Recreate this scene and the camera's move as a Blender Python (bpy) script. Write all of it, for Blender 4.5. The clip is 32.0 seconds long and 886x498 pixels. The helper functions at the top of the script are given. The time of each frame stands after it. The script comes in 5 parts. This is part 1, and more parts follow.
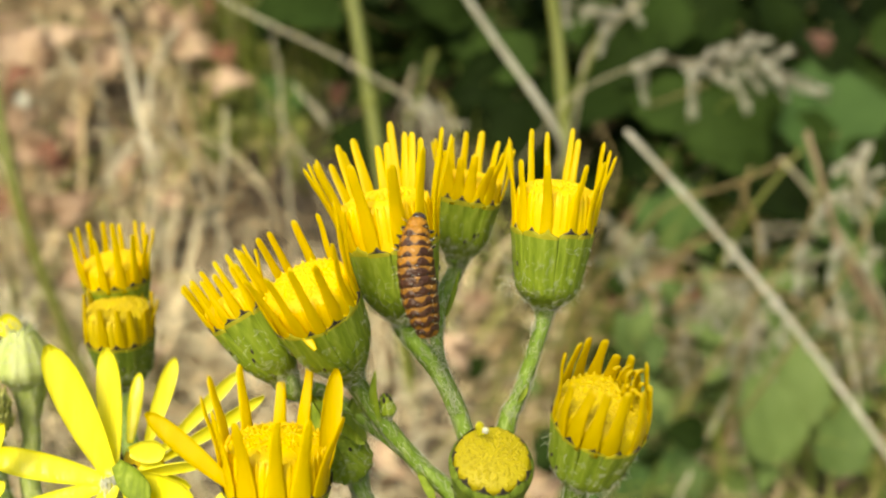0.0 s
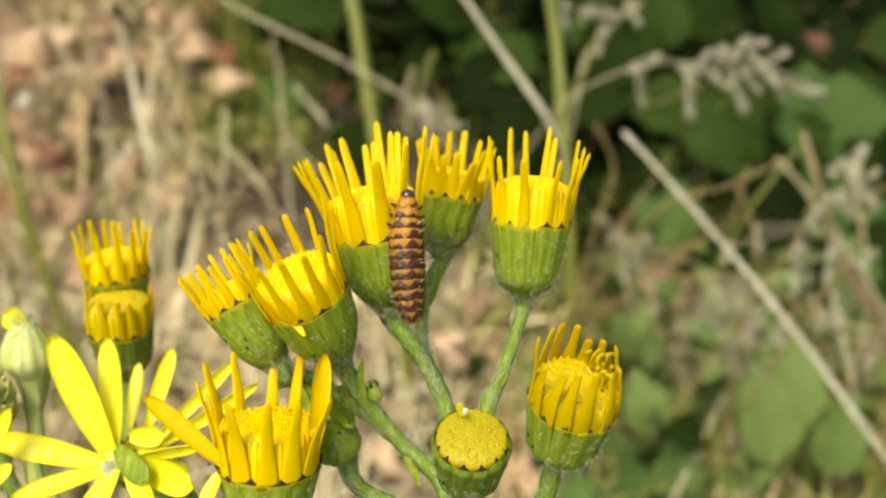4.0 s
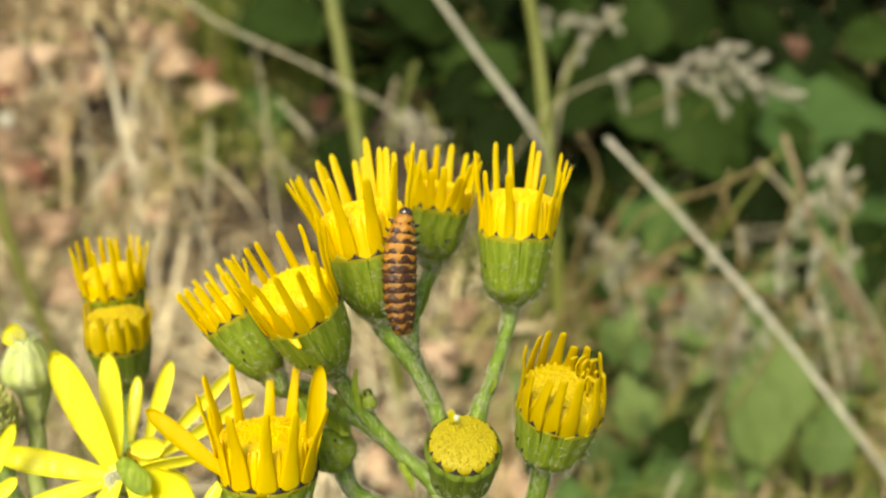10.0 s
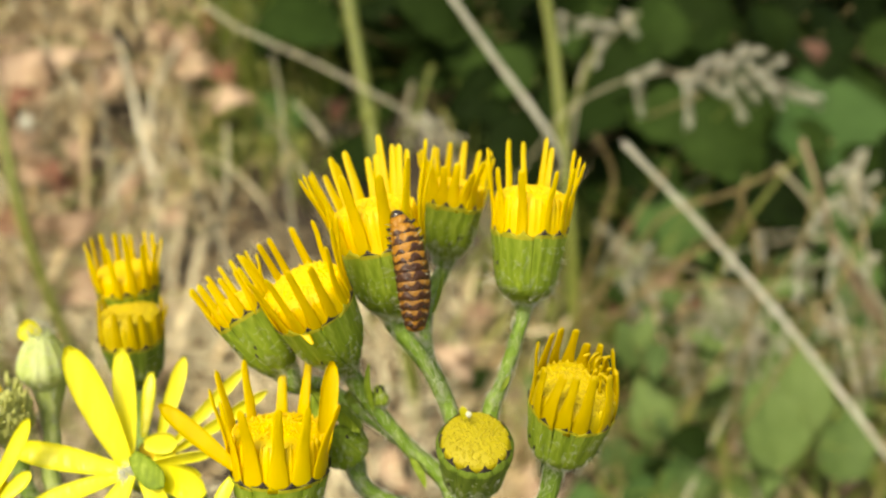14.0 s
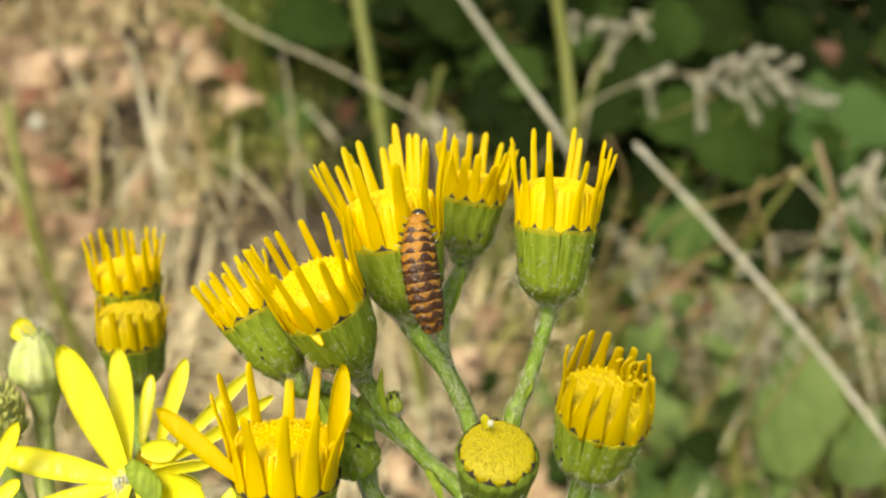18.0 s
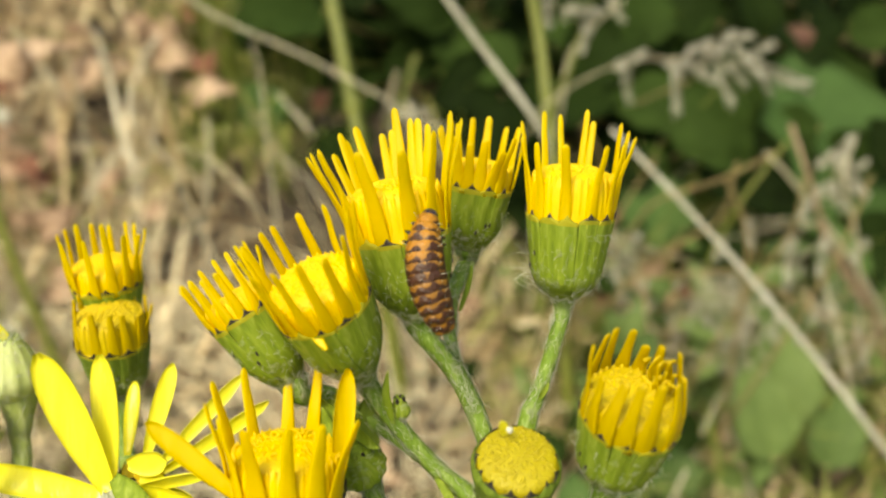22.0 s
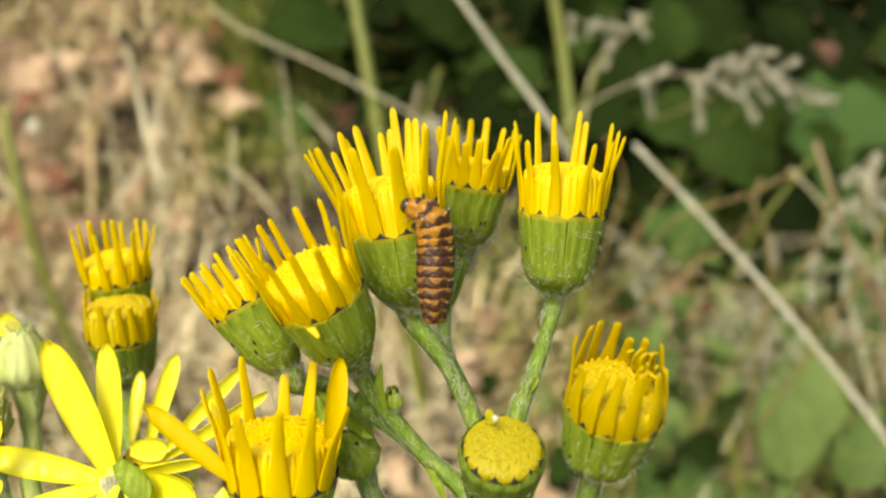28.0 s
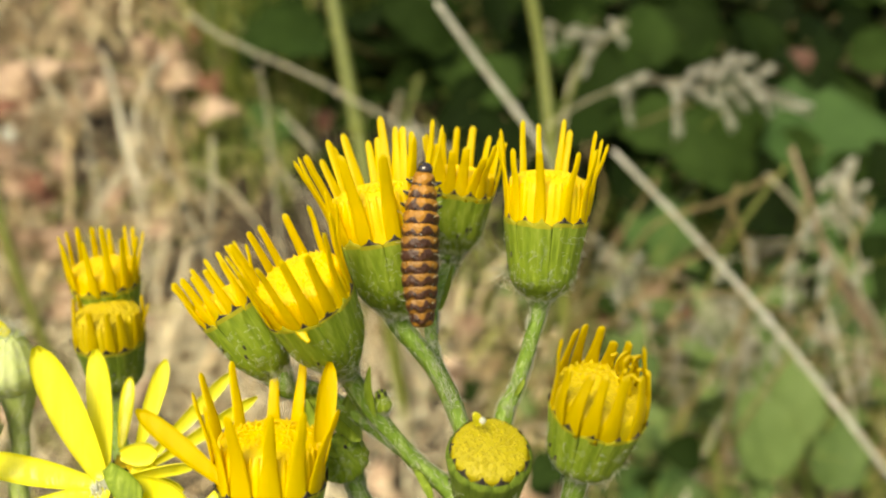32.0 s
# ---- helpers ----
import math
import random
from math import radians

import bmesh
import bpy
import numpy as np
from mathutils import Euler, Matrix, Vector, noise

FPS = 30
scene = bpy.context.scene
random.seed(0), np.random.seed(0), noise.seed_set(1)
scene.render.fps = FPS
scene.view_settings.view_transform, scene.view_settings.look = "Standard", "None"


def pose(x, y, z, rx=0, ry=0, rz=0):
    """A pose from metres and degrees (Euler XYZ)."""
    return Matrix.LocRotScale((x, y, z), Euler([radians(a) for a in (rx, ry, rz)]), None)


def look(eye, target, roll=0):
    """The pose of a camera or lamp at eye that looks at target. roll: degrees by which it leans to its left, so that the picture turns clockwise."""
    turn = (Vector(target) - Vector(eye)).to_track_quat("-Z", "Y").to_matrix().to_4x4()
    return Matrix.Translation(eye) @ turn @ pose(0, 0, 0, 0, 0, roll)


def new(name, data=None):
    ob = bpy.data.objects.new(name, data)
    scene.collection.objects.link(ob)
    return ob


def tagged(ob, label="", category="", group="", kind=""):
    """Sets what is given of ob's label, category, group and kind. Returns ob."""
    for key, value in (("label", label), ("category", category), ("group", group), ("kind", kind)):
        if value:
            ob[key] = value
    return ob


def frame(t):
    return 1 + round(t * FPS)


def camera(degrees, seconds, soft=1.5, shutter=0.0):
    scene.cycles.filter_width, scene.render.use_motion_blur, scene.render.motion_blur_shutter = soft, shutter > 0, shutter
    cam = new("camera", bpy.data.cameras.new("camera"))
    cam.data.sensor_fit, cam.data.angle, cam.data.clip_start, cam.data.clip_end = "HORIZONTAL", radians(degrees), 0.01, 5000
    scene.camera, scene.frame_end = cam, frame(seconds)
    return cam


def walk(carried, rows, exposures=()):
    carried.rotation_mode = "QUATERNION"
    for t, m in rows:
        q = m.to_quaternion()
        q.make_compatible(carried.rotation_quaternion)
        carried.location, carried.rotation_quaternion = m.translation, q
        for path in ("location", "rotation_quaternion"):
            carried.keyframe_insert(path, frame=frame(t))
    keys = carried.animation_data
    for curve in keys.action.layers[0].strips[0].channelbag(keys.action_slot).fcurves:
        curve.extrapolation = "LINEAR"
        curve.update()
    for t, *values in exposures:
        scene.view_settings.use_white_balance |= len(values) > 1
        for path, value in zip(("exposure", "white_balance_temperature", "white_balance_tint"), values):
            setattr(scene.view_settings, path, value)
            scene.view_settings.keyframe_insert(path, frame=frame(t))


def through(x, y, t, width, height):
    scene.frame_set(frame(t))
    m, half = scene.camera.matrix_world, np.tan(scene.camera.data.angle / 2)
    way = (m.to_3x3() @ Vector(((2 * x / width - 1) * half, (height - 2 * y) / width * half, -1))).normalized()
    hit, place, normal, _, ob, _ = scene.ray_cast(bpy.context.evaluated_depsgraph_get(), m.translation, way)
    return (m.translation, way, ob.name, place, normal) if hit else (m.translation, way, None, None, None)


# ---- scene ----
cam = camera(55, 32.0, soft=2.2)
cam.data.dof.use_dof = True
cam.data.dof.focus_distance = 0.082
cam.data.dof.aperture_fstop = 22
walk(cam, [
    (0.0, pose(0.0000, 0.0000, 0.4500, 70.000, 0.000, 0.003)),
    (0.5, pose(0.0000, -0.0010, 0.4504, 69.893, -0.164, -0.007)),
    (1.0, pose(0.0000, -0.0012, 0.4505, 69.853, -0.226, -0.079)),
    (1.5, pose(0.0000, -0.0020, 0.4507, 69.725, -0.328, -0.027)),
    (2.0, pose(0.0000, -0.0010, 0.4504, 69.813, -0.244, 0.111)),
    (2.5, pose(0.0000, -0.0012, 0.4504, 69.797, -0.188, 0.173)),
    (3.0, pose(0.0000, -0.0006, 0.4502, 69.854, -0.173, 0.199)),
    (3.5, pose(0.0000, -0.0025, 0.4509, 69.905, -0.125, 0.012)),
    (5.5, pose(0.0000, -0.0036, 0.4513, 70.237, 0.067, -0.081)),
    (6.0, pose(0.0000, -0.0029, 0.4511, 70.303, 0.143, -0.215)),
    (6.5, pose(0.0000, -0.0038, 0.4514, 70.360, 0.253, -0.196)),
    (7.0, pose(0.0000, -0.0043, 0.4516, 70.289, 0.460, -0.403)),
    (7.5, pose(0.0000, -0.0052, 0.4519, 70.271, 0.476, -0.420)),
    (8.0, pose(0.0000, -0.0043, 0.4516, 70.312, 0.525, -0.475)),
    (8.5, pose(0.0000, -0.0037, 0.4514, 70.401, 0.609, -0.411)),
    (9.0, pose(0.0000, -0.0039, 0.4514, 70.609, 0.589, -0.547)),
    (9.5, pose(0.0000, -0.0039, 0.4514, 70.621, 0.753, -0.828)),
    (10.0, pose(0.0000, -0.0044, 0.4516, 70.629, 0.877, -1.307)),
    (10.5, pose(0.0000, -0.0058, 0.4521, 70.651, 0.882, -1.354)),
    (11.0, pose(0.0000, -0.0053, 0.4519, 70.671, 0.835, -1.446)),
    (11.5, pose(0.0000, -0.0068, 0.4525, 70.631, 0.810, -1.201)),
    (12.0, pose(0.0000, -0.0059, 0.4521, 70.745, 0.859, -1.094)),
    (12.5, pose(0.0000, -0.0067, 0.4524, 70.813, 0.751, -0.867)),
    (13.0, pose(0.0000, -0.0045, 0.4516, 70.884, 0.841, -0.700)),
    (13.5, pose(0.0000, -0.0057, 0.4521, 70.847, 0.833, -0.384)),
    (14.0, pose(0.0000, -0.0045, 0.4516, 70.865, 0.956, -0.242)),
    (14.5, pose(0.0000, -0.0056, 0.4520, 70.865, 0.800, -0.135)),
    (16.5, pose(0.0000, -0.0050, 0.4518, 71.013, 0.821, 0.139)),
    (17.0, pose(0.0000, -0.0035, 0.4513, 71.058, 0.909, 0.202)),
    (17.5, pose(0.0000, -0.0029, 0.4510, 70.998, 0.831, 0.302)),
    (18.0, pose(0.0000, -0.0009, 0.4503, 71.020, 0.875, 0.447)),
    (18.5, pose(0.0000, 0.0001, 0.4500, 70.994, 0.965, 0.435)),
    (19.0, pose(0.0000, 0.0002, 0.4499, 70.909, 1.110, 0.189)),
    (19.5, pose(0.0000, 0.0010, 0.4496, 70.868, 1.161, 0.025)),
    (20.0, pose(0.0000, 0.0016, 0.4494, 70.799, 1.256, -0.419)),
    (20.5, pose(0.0000, 0.0016, 0.4494, 70.653, 1.355, -0.676)),
    (21.0, pose(0.0000, 0.0015, 0.4495, 70.489, 1.380, -1.001)),
    (21.5, pose(0.0000, 0.0023, 0.4492, 70.417, 1.472, -1.302)),
    (22.0, pose(0.0000, 0.0031, 0.4489, 70.260, 1.332, -1.336)),
    (22.5, pose(0.0000, 0.0027, 0.4490, 70.166, 1.317, -1.506)),
    (23.0, pose(0.0000, 0.0026, 0.4491, 70.120, 1.445, -1.671)),
    (23.5, pose(0.0000, 0.0023, 0.4492, 70.086, 1.304, -1.738)),
    (24.0, pose(0.0000, 0.0013, 0.4495, 70.133, 1.290, -1.661)),
    (24.5, pose(0.0000, 0.0021, 0.4493, 70.298, 1.347, -1.345)),
    (25.0, pose(0.0000, 0.0015, 0.4494, 70.425, 1.373, -1.070)),
    (25.5, pose(0.0000, 0.0011, 0.4496, 70.601, 1.309, -0.737)),
    (27.5, pose(0.0000, 0.0018, 0.4493, 71.172, 1.158, 0.062)),
    (28.0, pose(0.0000, 0.0013, 0.4495, 71.177, 1.187, 0.244)),
    (28.5, pose(0.0000, 0.0009, 0.4497, 71.240, 1.149, 0.241)),
    (29.0, pose(0.0000, 0.0007, 0.4498, 71.274, 1.181, 0.129)),
    (29.5, pose(0.0000, 0.0007, 0.4497, 71.291, 1.203, -0.116)),
    (30.0, pose(0.0000, 0.0009, 0.4497, 71.376, 1.089, -0.391)),
    (30.5, pose(0.0000, 0.0015, 0.4495, 71.383, 0.966, -0.520)),
    (31.0, pose(0.0000, 0.0018, 0.4494, 71.411, 0.982, -0.684)),
    (31.5, pose(0.0000, 0.0015, 0.4495, 71.450, 0.988, -0.858)),
    (32.0, pose(0.0000, 0.0007, 0.4497, 71.595, 1.074, -1.077)),
], [(0.0, 0.42, 8150, 0), (32.0, 0.42, 8150, 0)])

# ---- daylight: hazy sun high behind the viewer, bright sky ----
SUN_UP, SUN_SIDE = 52, 205
world = bpy.data.worlds.new("daylight")
scene.world = world
world.use_nodes = True
sky = world.node_tree.nodes.new("ShaderNodeTexSky")
sky.sky_type, sky.sun_disc = "NISHITA", False
sky.sun_elevation, sky.sun_rotation = radians(SUN_UP), radians(SUN_SIDE)
sky.air_density, sky.dust_density = 1.0, 3.0
world.node_tree.links.new(sky.outputs[0], world.node_tree.nodes["Background"].inputs["Color"])
world.node_tree.nodes["Background"].inputs["Strength"].default_value = 0.15
sun = new("sun", bpy.data.lights.new("sun", "SUN"))
sun.data.energy, sun.data.angle, sun.data.color = 3.0, radians(26), (1.0, 0.95, 0.86)
away = Vector((math.sin(radians(SUN_SIDE)) * math.cos(radians(SUN_UP)), math.cos(radians(SUN_SIDE)) * math.cos(radians(SUN_UP)), math.sin(radians(SUN_UP))))
sun.matrix_world = look(away * 5, (0, 0, 0))

MM = 0.001
rng = random.Random(7)


# ---- materials ----
def material(name, stops, scale, rough=0.6, bump=0.3, detail=4.0, island=0.0, per_object=0.0, through=0.0, metal=0.0, stretch=(1, 1, 1), coat=0.0, gloss=0.5, mottle=0.4):
    """stops: colours from dark to light, spread by grain at two scales; island and per_object: how far loose pieces and objects differ."""
    mat = bpy.data.materials.new(name)
    mat.use_nodes = True
    nodes, links = mat.node_tree.nodes, mat.node_tree.links
    shader, out = nodes["Principled BSDF"], nodes["Material Output"]
    place, mapping = nodes.new("ShaderNodeTexCoord"), nodes.new("ShaderNodeMapping")
    mapping.inputs["Scale"].default_value = stretch
    links.new(place.outputs["Object"], mapping.inputs["Vector"])
    fine, broad = nodes.new("ShaderNodeTexNoise"), nodes.new("ShaderNodeTexNoise")
    for node, size in ((fine, scale), (broad, scale * 0.17)):
        node.inputs["Scale"].default_value, node.inputs["Detail"].default_value = size, detail
        links.new(mapping.outputs[0], node.inputs["Vector"])
    value = nodes.new("ShaderNodeMix")
    value.inputs["Factor"].default_value = mottle
    links.new(fine.outputs["Fac"], value.inputs["A"])
    links.new(broad.outputs["Fac"], value.inputs["B"])
    last = value.outputs["Result"]
    for amount, kind, socket in ((island, "ShaderNodeNewGeometry", "Random Per Island"), (per_object, "ShaderNodeObjectInfo", "Random")):
        if amount:
            info, mix = nodes.new(kind), nodes.new("ShaderNodeMix")
            mix.inputs["Factor"].default_value = amount
            links.new(last, mix.inputs["A"])
            links.new(info.outputs[socket], mix.inputs["B"])
            last = mix.outputs["Result"]
    ramp = nodes.new("ShaderNodeValToRGB")
    lo, hi = (0.3, 0.7) if not (island or per_object) else (0.22, 0.8)
    ramp.color_ramp.elements[0].position, ramp.color_ramp.elements[1].position = lo, hi
    ramp.color_ramp.elements[0].color, ramp.color_ramp.elements[1].color = (*stops[0], 1), (*stops[-1], 1)
    for n, stop in enumerate(stops[1:-1], 1):
        ramp.color_ramp.elements.new(lo + (hi - lo) * n / (len(stops) - 1)).color = (*stop, 1)
    links.new(last, ramp.inputs["Fac"])
    links.new(ramp.outputs["Color"], shader.inputs["Base Color"])
    shader.inputs["Roughness"].default_value, shader.inputs["Metallic"].default_value = rough, metal
    shader.inputs["Coat Weight"].default_value, shader.inputs["Specular IOR Level"].default_value = coat, gloss
    if bump:
        relief = nodes.new("ShaderNodeBump")
        relief.inputs["Strength"].default_value, relief.inputs["Distance"].default_value = bump, 0.6 / scale
        links.new(fine.outputs["Fac"], relief.inputs["Height"])
        links.new(relief.outputs["Normal"], shader.inputs["Normal"])
    if through:
        glow, mix = nodes.new("ShaderNodeBsdfTranslucent"), nodes.new("ShaderNodeMixShader")
        mix.inputs["Fac"].default_value = through
        links.new(ramp.outputs["Color"], glow.inputs["Color"])
        links.new(shader.outputs[0], mix.inputs[1])
        links.new(glow.outputs[0], mix.inputs[2])
        links.new(mix.outputs[0], out.inputs["Surface"])
    return mat


RAY = material("ray_petal", [(0.83, 0.635, 0.005), (0.89, 0.745, 0.012)], 1200, 0.55, 0.35, through=0.5, per_object=0.25, stretch=(1, 1, 0.12))
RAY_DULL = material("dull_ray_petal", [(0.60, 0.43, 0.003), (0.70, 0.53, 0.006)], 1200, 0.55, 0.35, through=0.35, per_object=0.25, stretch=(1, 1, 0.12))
RAY_OLD = material("ageing_ray_petal", [(0.83, 0.605, 0.004), (0.89, 0.72, 0.010)], 900, 0.45, 0.25, through=0.4, per_object=0.3, stretch=(1, 1, 0.12))
PETAL = material("open_petal", [(0.93, 0.86, 0.03), (0.97, 0.92, 0.09)], 700, 0.33, 0.4, through=0.25, per_object=0.2, stretch=(1, 1, 0.1))
DISC = material("disc_florets", [(0.80, 0.525, 0.003), (0.87, 0.63, 0.005)], 1500, 0.55, 0.1, island=0.2, through=0.15)
DISC_GOLD = material("golden_florets", [(0.80, 0.53, 0.003), (0.86, 0.63, 0.005)], 1500, 0.55, 0.15, island=0.2, through=0.15)
DISC_DULL = material("olive_yellow_florets", [(0.32, 0.26, 0.004), (0.46, 0.385, 0.008)], 1500, 0.6, 0.3, island=0.2, through=0.1)
DISC_OLD = material("green_yellow_florets", [(0.48, 0.35, 0.003), (0.62, 0.47, 0.005)], 1500, 0.6, 0.3, island=0.5, through=0.1)
GREEN = material("downy_green", [(0.105, 0.17, 0.007), (0.20, 0.285, 0.014), (0.36, 0.44, 0.07)], 1900, 0.7, 0.9, through=0.12, stretch=(1, 1, 0.16))
# Darker copy of GREEN with shade put into it for cups; also dull leaves.
GREEN_DULL_SHADED = material("dull_olive_shaded_green", [(0.065, 0.105, 0.007), (0.125, 0.19, 0.011), (0.23, 0.29, 0.045)], 1900, 0.75, 0.6, through=0.1, stretch=(1, 1, 0.16))
STALK = material("stalk_green", [(0.082, 0.16, 0.011), (0.15, 0.25, 0.021), (0.35, 0.45, 0.15)], 2600, 0.65, 0.8, through=0.05, stretch=(1, 1, 0.09))
PALE = material("pale_bud_green", [(0.36, 0.47, 0.12), (0.52, 0.61, 0.20), (0.68, 0.74, 0.38)], 900, 0.6, 0.3, through=0.15, stretch=(1, 1, 0.1))
BRACT_TOP = material("yellowish_bract_end", [(0.28, 0.28, 0.011), (0.44, 0.40, 0.015)], 1500, 0.65, 0.4, per_object=0.3, through=0.15)
PALE_STALK = material("pale_stalk_green", [(0.28, 0.38, 0.08), (0.44, 0.53, 0.16), (0.62, 0.67, 0.34)], 1400, 0.65, 0.6, through=0.1, stretch=(1, 1, 0.12))
BLACK = material("bract_tip_black", [(0.008, 0.006, 0.005), (0.03, 0.02, 0.015)], 1500, 0.5, 0.3)
DOWN = material("white_down", [(0.6, 0.62, 0.5), (0.8, 0.8, 0.72)], 1200, 0.7, 0, through=0.4)
WILT = material("wilted_floret", [(0.34, 0.35, 0.09), (0.58, 0.60, 0.22)], 900, 0.7, 0.4, island=0.4)
STRAW = material("straw", [(0.20, 0.125, 0.06), (0.56, 0.41, 0.225), (0.80, 0.645, 0.40), (0.91, 0.80, 0.55)], 90, 0.7, 0.2, island=0.75, through=0.15)
STRAW_PALE = material("weathered_straw", [(0.36, 0.27, 0.165), (0.68, 0.56, 0.385), (0.85, 0.75, 0.52), (0.93, 0.86, 0.62)], 90, 0.7, 0.2, island=0.75, through=0.15)
STRAW_FINE = material("pale_straw", [(0.34, 0.30, 0.20), (0.50, 0.455, 0.33), (0.63, 0.58, 0.45)], 120, 0.65, 0.2, per_object=0.5)
BLEACHED = material("bleached_culm", [(0.34, 0.32, 0.25), (0.51, 0.49, 0.41), (0.66, 0.64, 0.56)], 120, 0.6, 0.2)
BLADE = material("green_blade", [(0.11, 0.16, 0.025), (0.24, 0.29, 0.055), (0.42, 0.41, 0.13)], 80, 0.55, 0.2, island=0.7, through=0.25)
STEM_GREEN = material("meadow_stem", [(0.11, 0.13, 0.018), (0.19, 0.21, 0.04)], 150, 0.5, 0.2, per_object=0.4)
# Bramble green with the hedge's shade put in; the two below are lit copies.
LEAF_SHADED = material("shaded_bramble_leaf", [(0.005, 0.010, 0.002), (0.014, 0.027, 0.005), (0.036, 0.066, 0.014)], 110, 0.7, 0.5, gloss=0.05, per_object=0.45, through=0.12)
LEAF_MID = material("mid_green_lit_leaf", [(0.042, 0.085, 0.024), (0.07, 0.132, 0.036), (0.105, 0.178, 0.056)], 110, 0.6, 0.5, gloss=0.1, per_object=0.4, through=0.2)
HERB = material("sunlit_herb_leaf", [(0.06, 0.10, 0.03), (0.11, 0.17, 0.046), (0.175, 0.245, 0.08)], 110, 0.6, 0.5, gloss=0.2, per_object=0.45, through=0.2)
DEAD = material("dead_leaf", [(0.19, 0.115, 0.075), (0.42, 0.285, 0.195), (0.61, 0.46, 0.34)], 120, 0.7, 0.5, per_object=0.35, through=0.1)
RUST = material("rust_leaf", [(0.10, 0.04, 0.024), (0.23, 0.095, 0.055), (0.38, 0.19, 0.12)], 120, 0.7, 0.5, through=0.1)
RUST_DARK = material("dark_rust_leaf", [(0.06, 0.026, 0.018), (0.15, 0.068, 0.045)], 120, 0.7, 0.5)
SEED = material("grass_seed", [(0.17, 0.16, 0.12), (0.38, 0.365, 0.295), (0.62, 0.605, 0.52)], 260, 0.7, 0.3, island=0.6, through=0.15)
CANE = material("bramble_cane", [(0.20, 0.145, 0.06), (0.38, 0.29, 0.14)], 130, 0.6, 0.3)
TWIG = material("pinkish_twig", [(0.20, 0.13, 0.085), (0.36, 0.25, 0.17)], 130, 0.6, 0.3)
SOIL = material("litter_soil", [(0.012, 0.008, 0.005), (0.030, 0.021, 0.012), (0.085, 0.06, 0.034)], 60, 0.9, 0.8, detail=8)


# ---- mesh helpers ----
def mesh_of(name, verts, faces, mats, slots=None, smooth=True):
    me = bpy.data.meshes.new(name)
    me.from_pydata([tuple(v) for v in verts], [], faces)
    for mat in mats:
        me.materials.append(mat)
    if slots:
        me.polygons.foreach_set("material_index", slots)
    if smooth:
        me.polygons.foreach_set("use_smooth", [True] * len(me.polygons))
    me.update()
    return me


def part(name, me, parent, m=None, label=""):
    ob = new(name, me)
    ob.parent = parent
    ob.matrix_basis = m or Matrix()
    return tagged(ob, label=label)


def thing(name, m, label, category, group=""):
    ob = new(name)
    ob.empty_display_size = 0.01
    ob.matrix_basis = m
    return tagged(ob, label, category, group)


def smooth_path(points, steps=6):
    """A Catmull-Rom line through the points."""
    pts = [Vector(p) for p in points]
    pts = [2 * pts[0] - pts[1]] + pts + [2 * pts[-1] - pts[-2]]
    out = []
    for a, b, c, d in zip(pts, pts[1:], pts[2:], pts[3:]):
        for k in range(steps):
            t = k / steps
            out.append(0.5 * ((2 * b) + (c - a) * t + (2 * a - 5 * b + 4 * c - d) * t * t + (3 * b - a - 3 * c + d) * t**3))
    return out + [pts[-2]]


def tube_data(points, radii, sides=8, ridge=0.0, wobble=0.0):
    """Vertices and faces of a closed tube along points with radii from start to end."""
    verts, faces, n = [], [], len(points)
    side = None
    for i, p in enumerate(points):
        along = (points[min(i + 1, n - 1)] - points[max(i - 1, 0)]).normalized()
        side = along.orthogonal().normalized() if side is None else (side - along * side.dot(along)).normalized()
        other = along.cross(side)
        f = i / (n - 1) * (len(radii) - 1)
        k = min(int(f), len(radii) - 2)
        r = radii[k] + (radii[k + 1] - radii[k]) * (f - k)
        for s in range(sides):
            a = math.tau * s / sides
            rr = r * (1 + ridge * (1 if s % 2 else -1) + wobble * noise.noise(p * 400 + Vector((a, 0, 0))))
            verts.append(p + side * math.cos(a) * rr + other * math.sin(a) * rr)
    for i in range(n - 1):
        for s in range(sides):
            a, b = i * sides + s, i * sides + (s + 1) % sides
            faces.append((a, b, b + sides, a + sides))
    faces.append(tuple(range(sides))[::-1])
    faces.append(tuple(range((n - 1) * sides, n * sides)))
    return verts, faces


def tube(name, points, radii, mat, sides=8, ridge=0.0, wobble=0.0):
    v, f = tube_data(points, radii, sides, ridge, wobble)
    return mesh_of(name, v, f, [mat])


class Bundle:
    """Many loose pieces in one mesh."""

    def __init__(self):
        self.v, self.f, self.s = [], [], []

    def add(self, verts, faces, slot=0):
        base = len(self.v)
        self.v += verts
        self.f += [tuple(i + base for i in face) for face in faces]
        self.s += [slot] * len(faces)

    def mesh(self, name, mats, smooth=True):
        return mesh_of(name, self.v, self.f, mats, self.s, smooth)


def bead(centre, r, squash=1.0, lean=None, sides=6, rings=3):
    """A small rounded bud shape."""
    c, verts, faces = Vector(centre), [], []
    axis = Vector(lean or (0, 0, 1)).normalized()
    u = axis.orthogonal().normalized()
    w = axis.cross(u)
    for i in range(rings + 1):
        a = math.pi * (i + 0.35) / (rings + 0.7)
        for s in range(sides):
            b = math.tau * s / sides
            verts.append(c + axis * (-math.cos(a) * r * squash) + (u * math.cos(b) + w * math.sin(b)) * math.sin(a) * r)
    for i in range(rings):
        for s in range(sides):
            a, b = i * sides + s, i * sides + (s + 1) % sides
            faces.append((a, b, b + sides, a + sides))
    faces.append(tuple(range(sides))[::-1])
    faces.append(tuple(range(rings * sides, (rings + 1) * sides)))
    return verts, faces


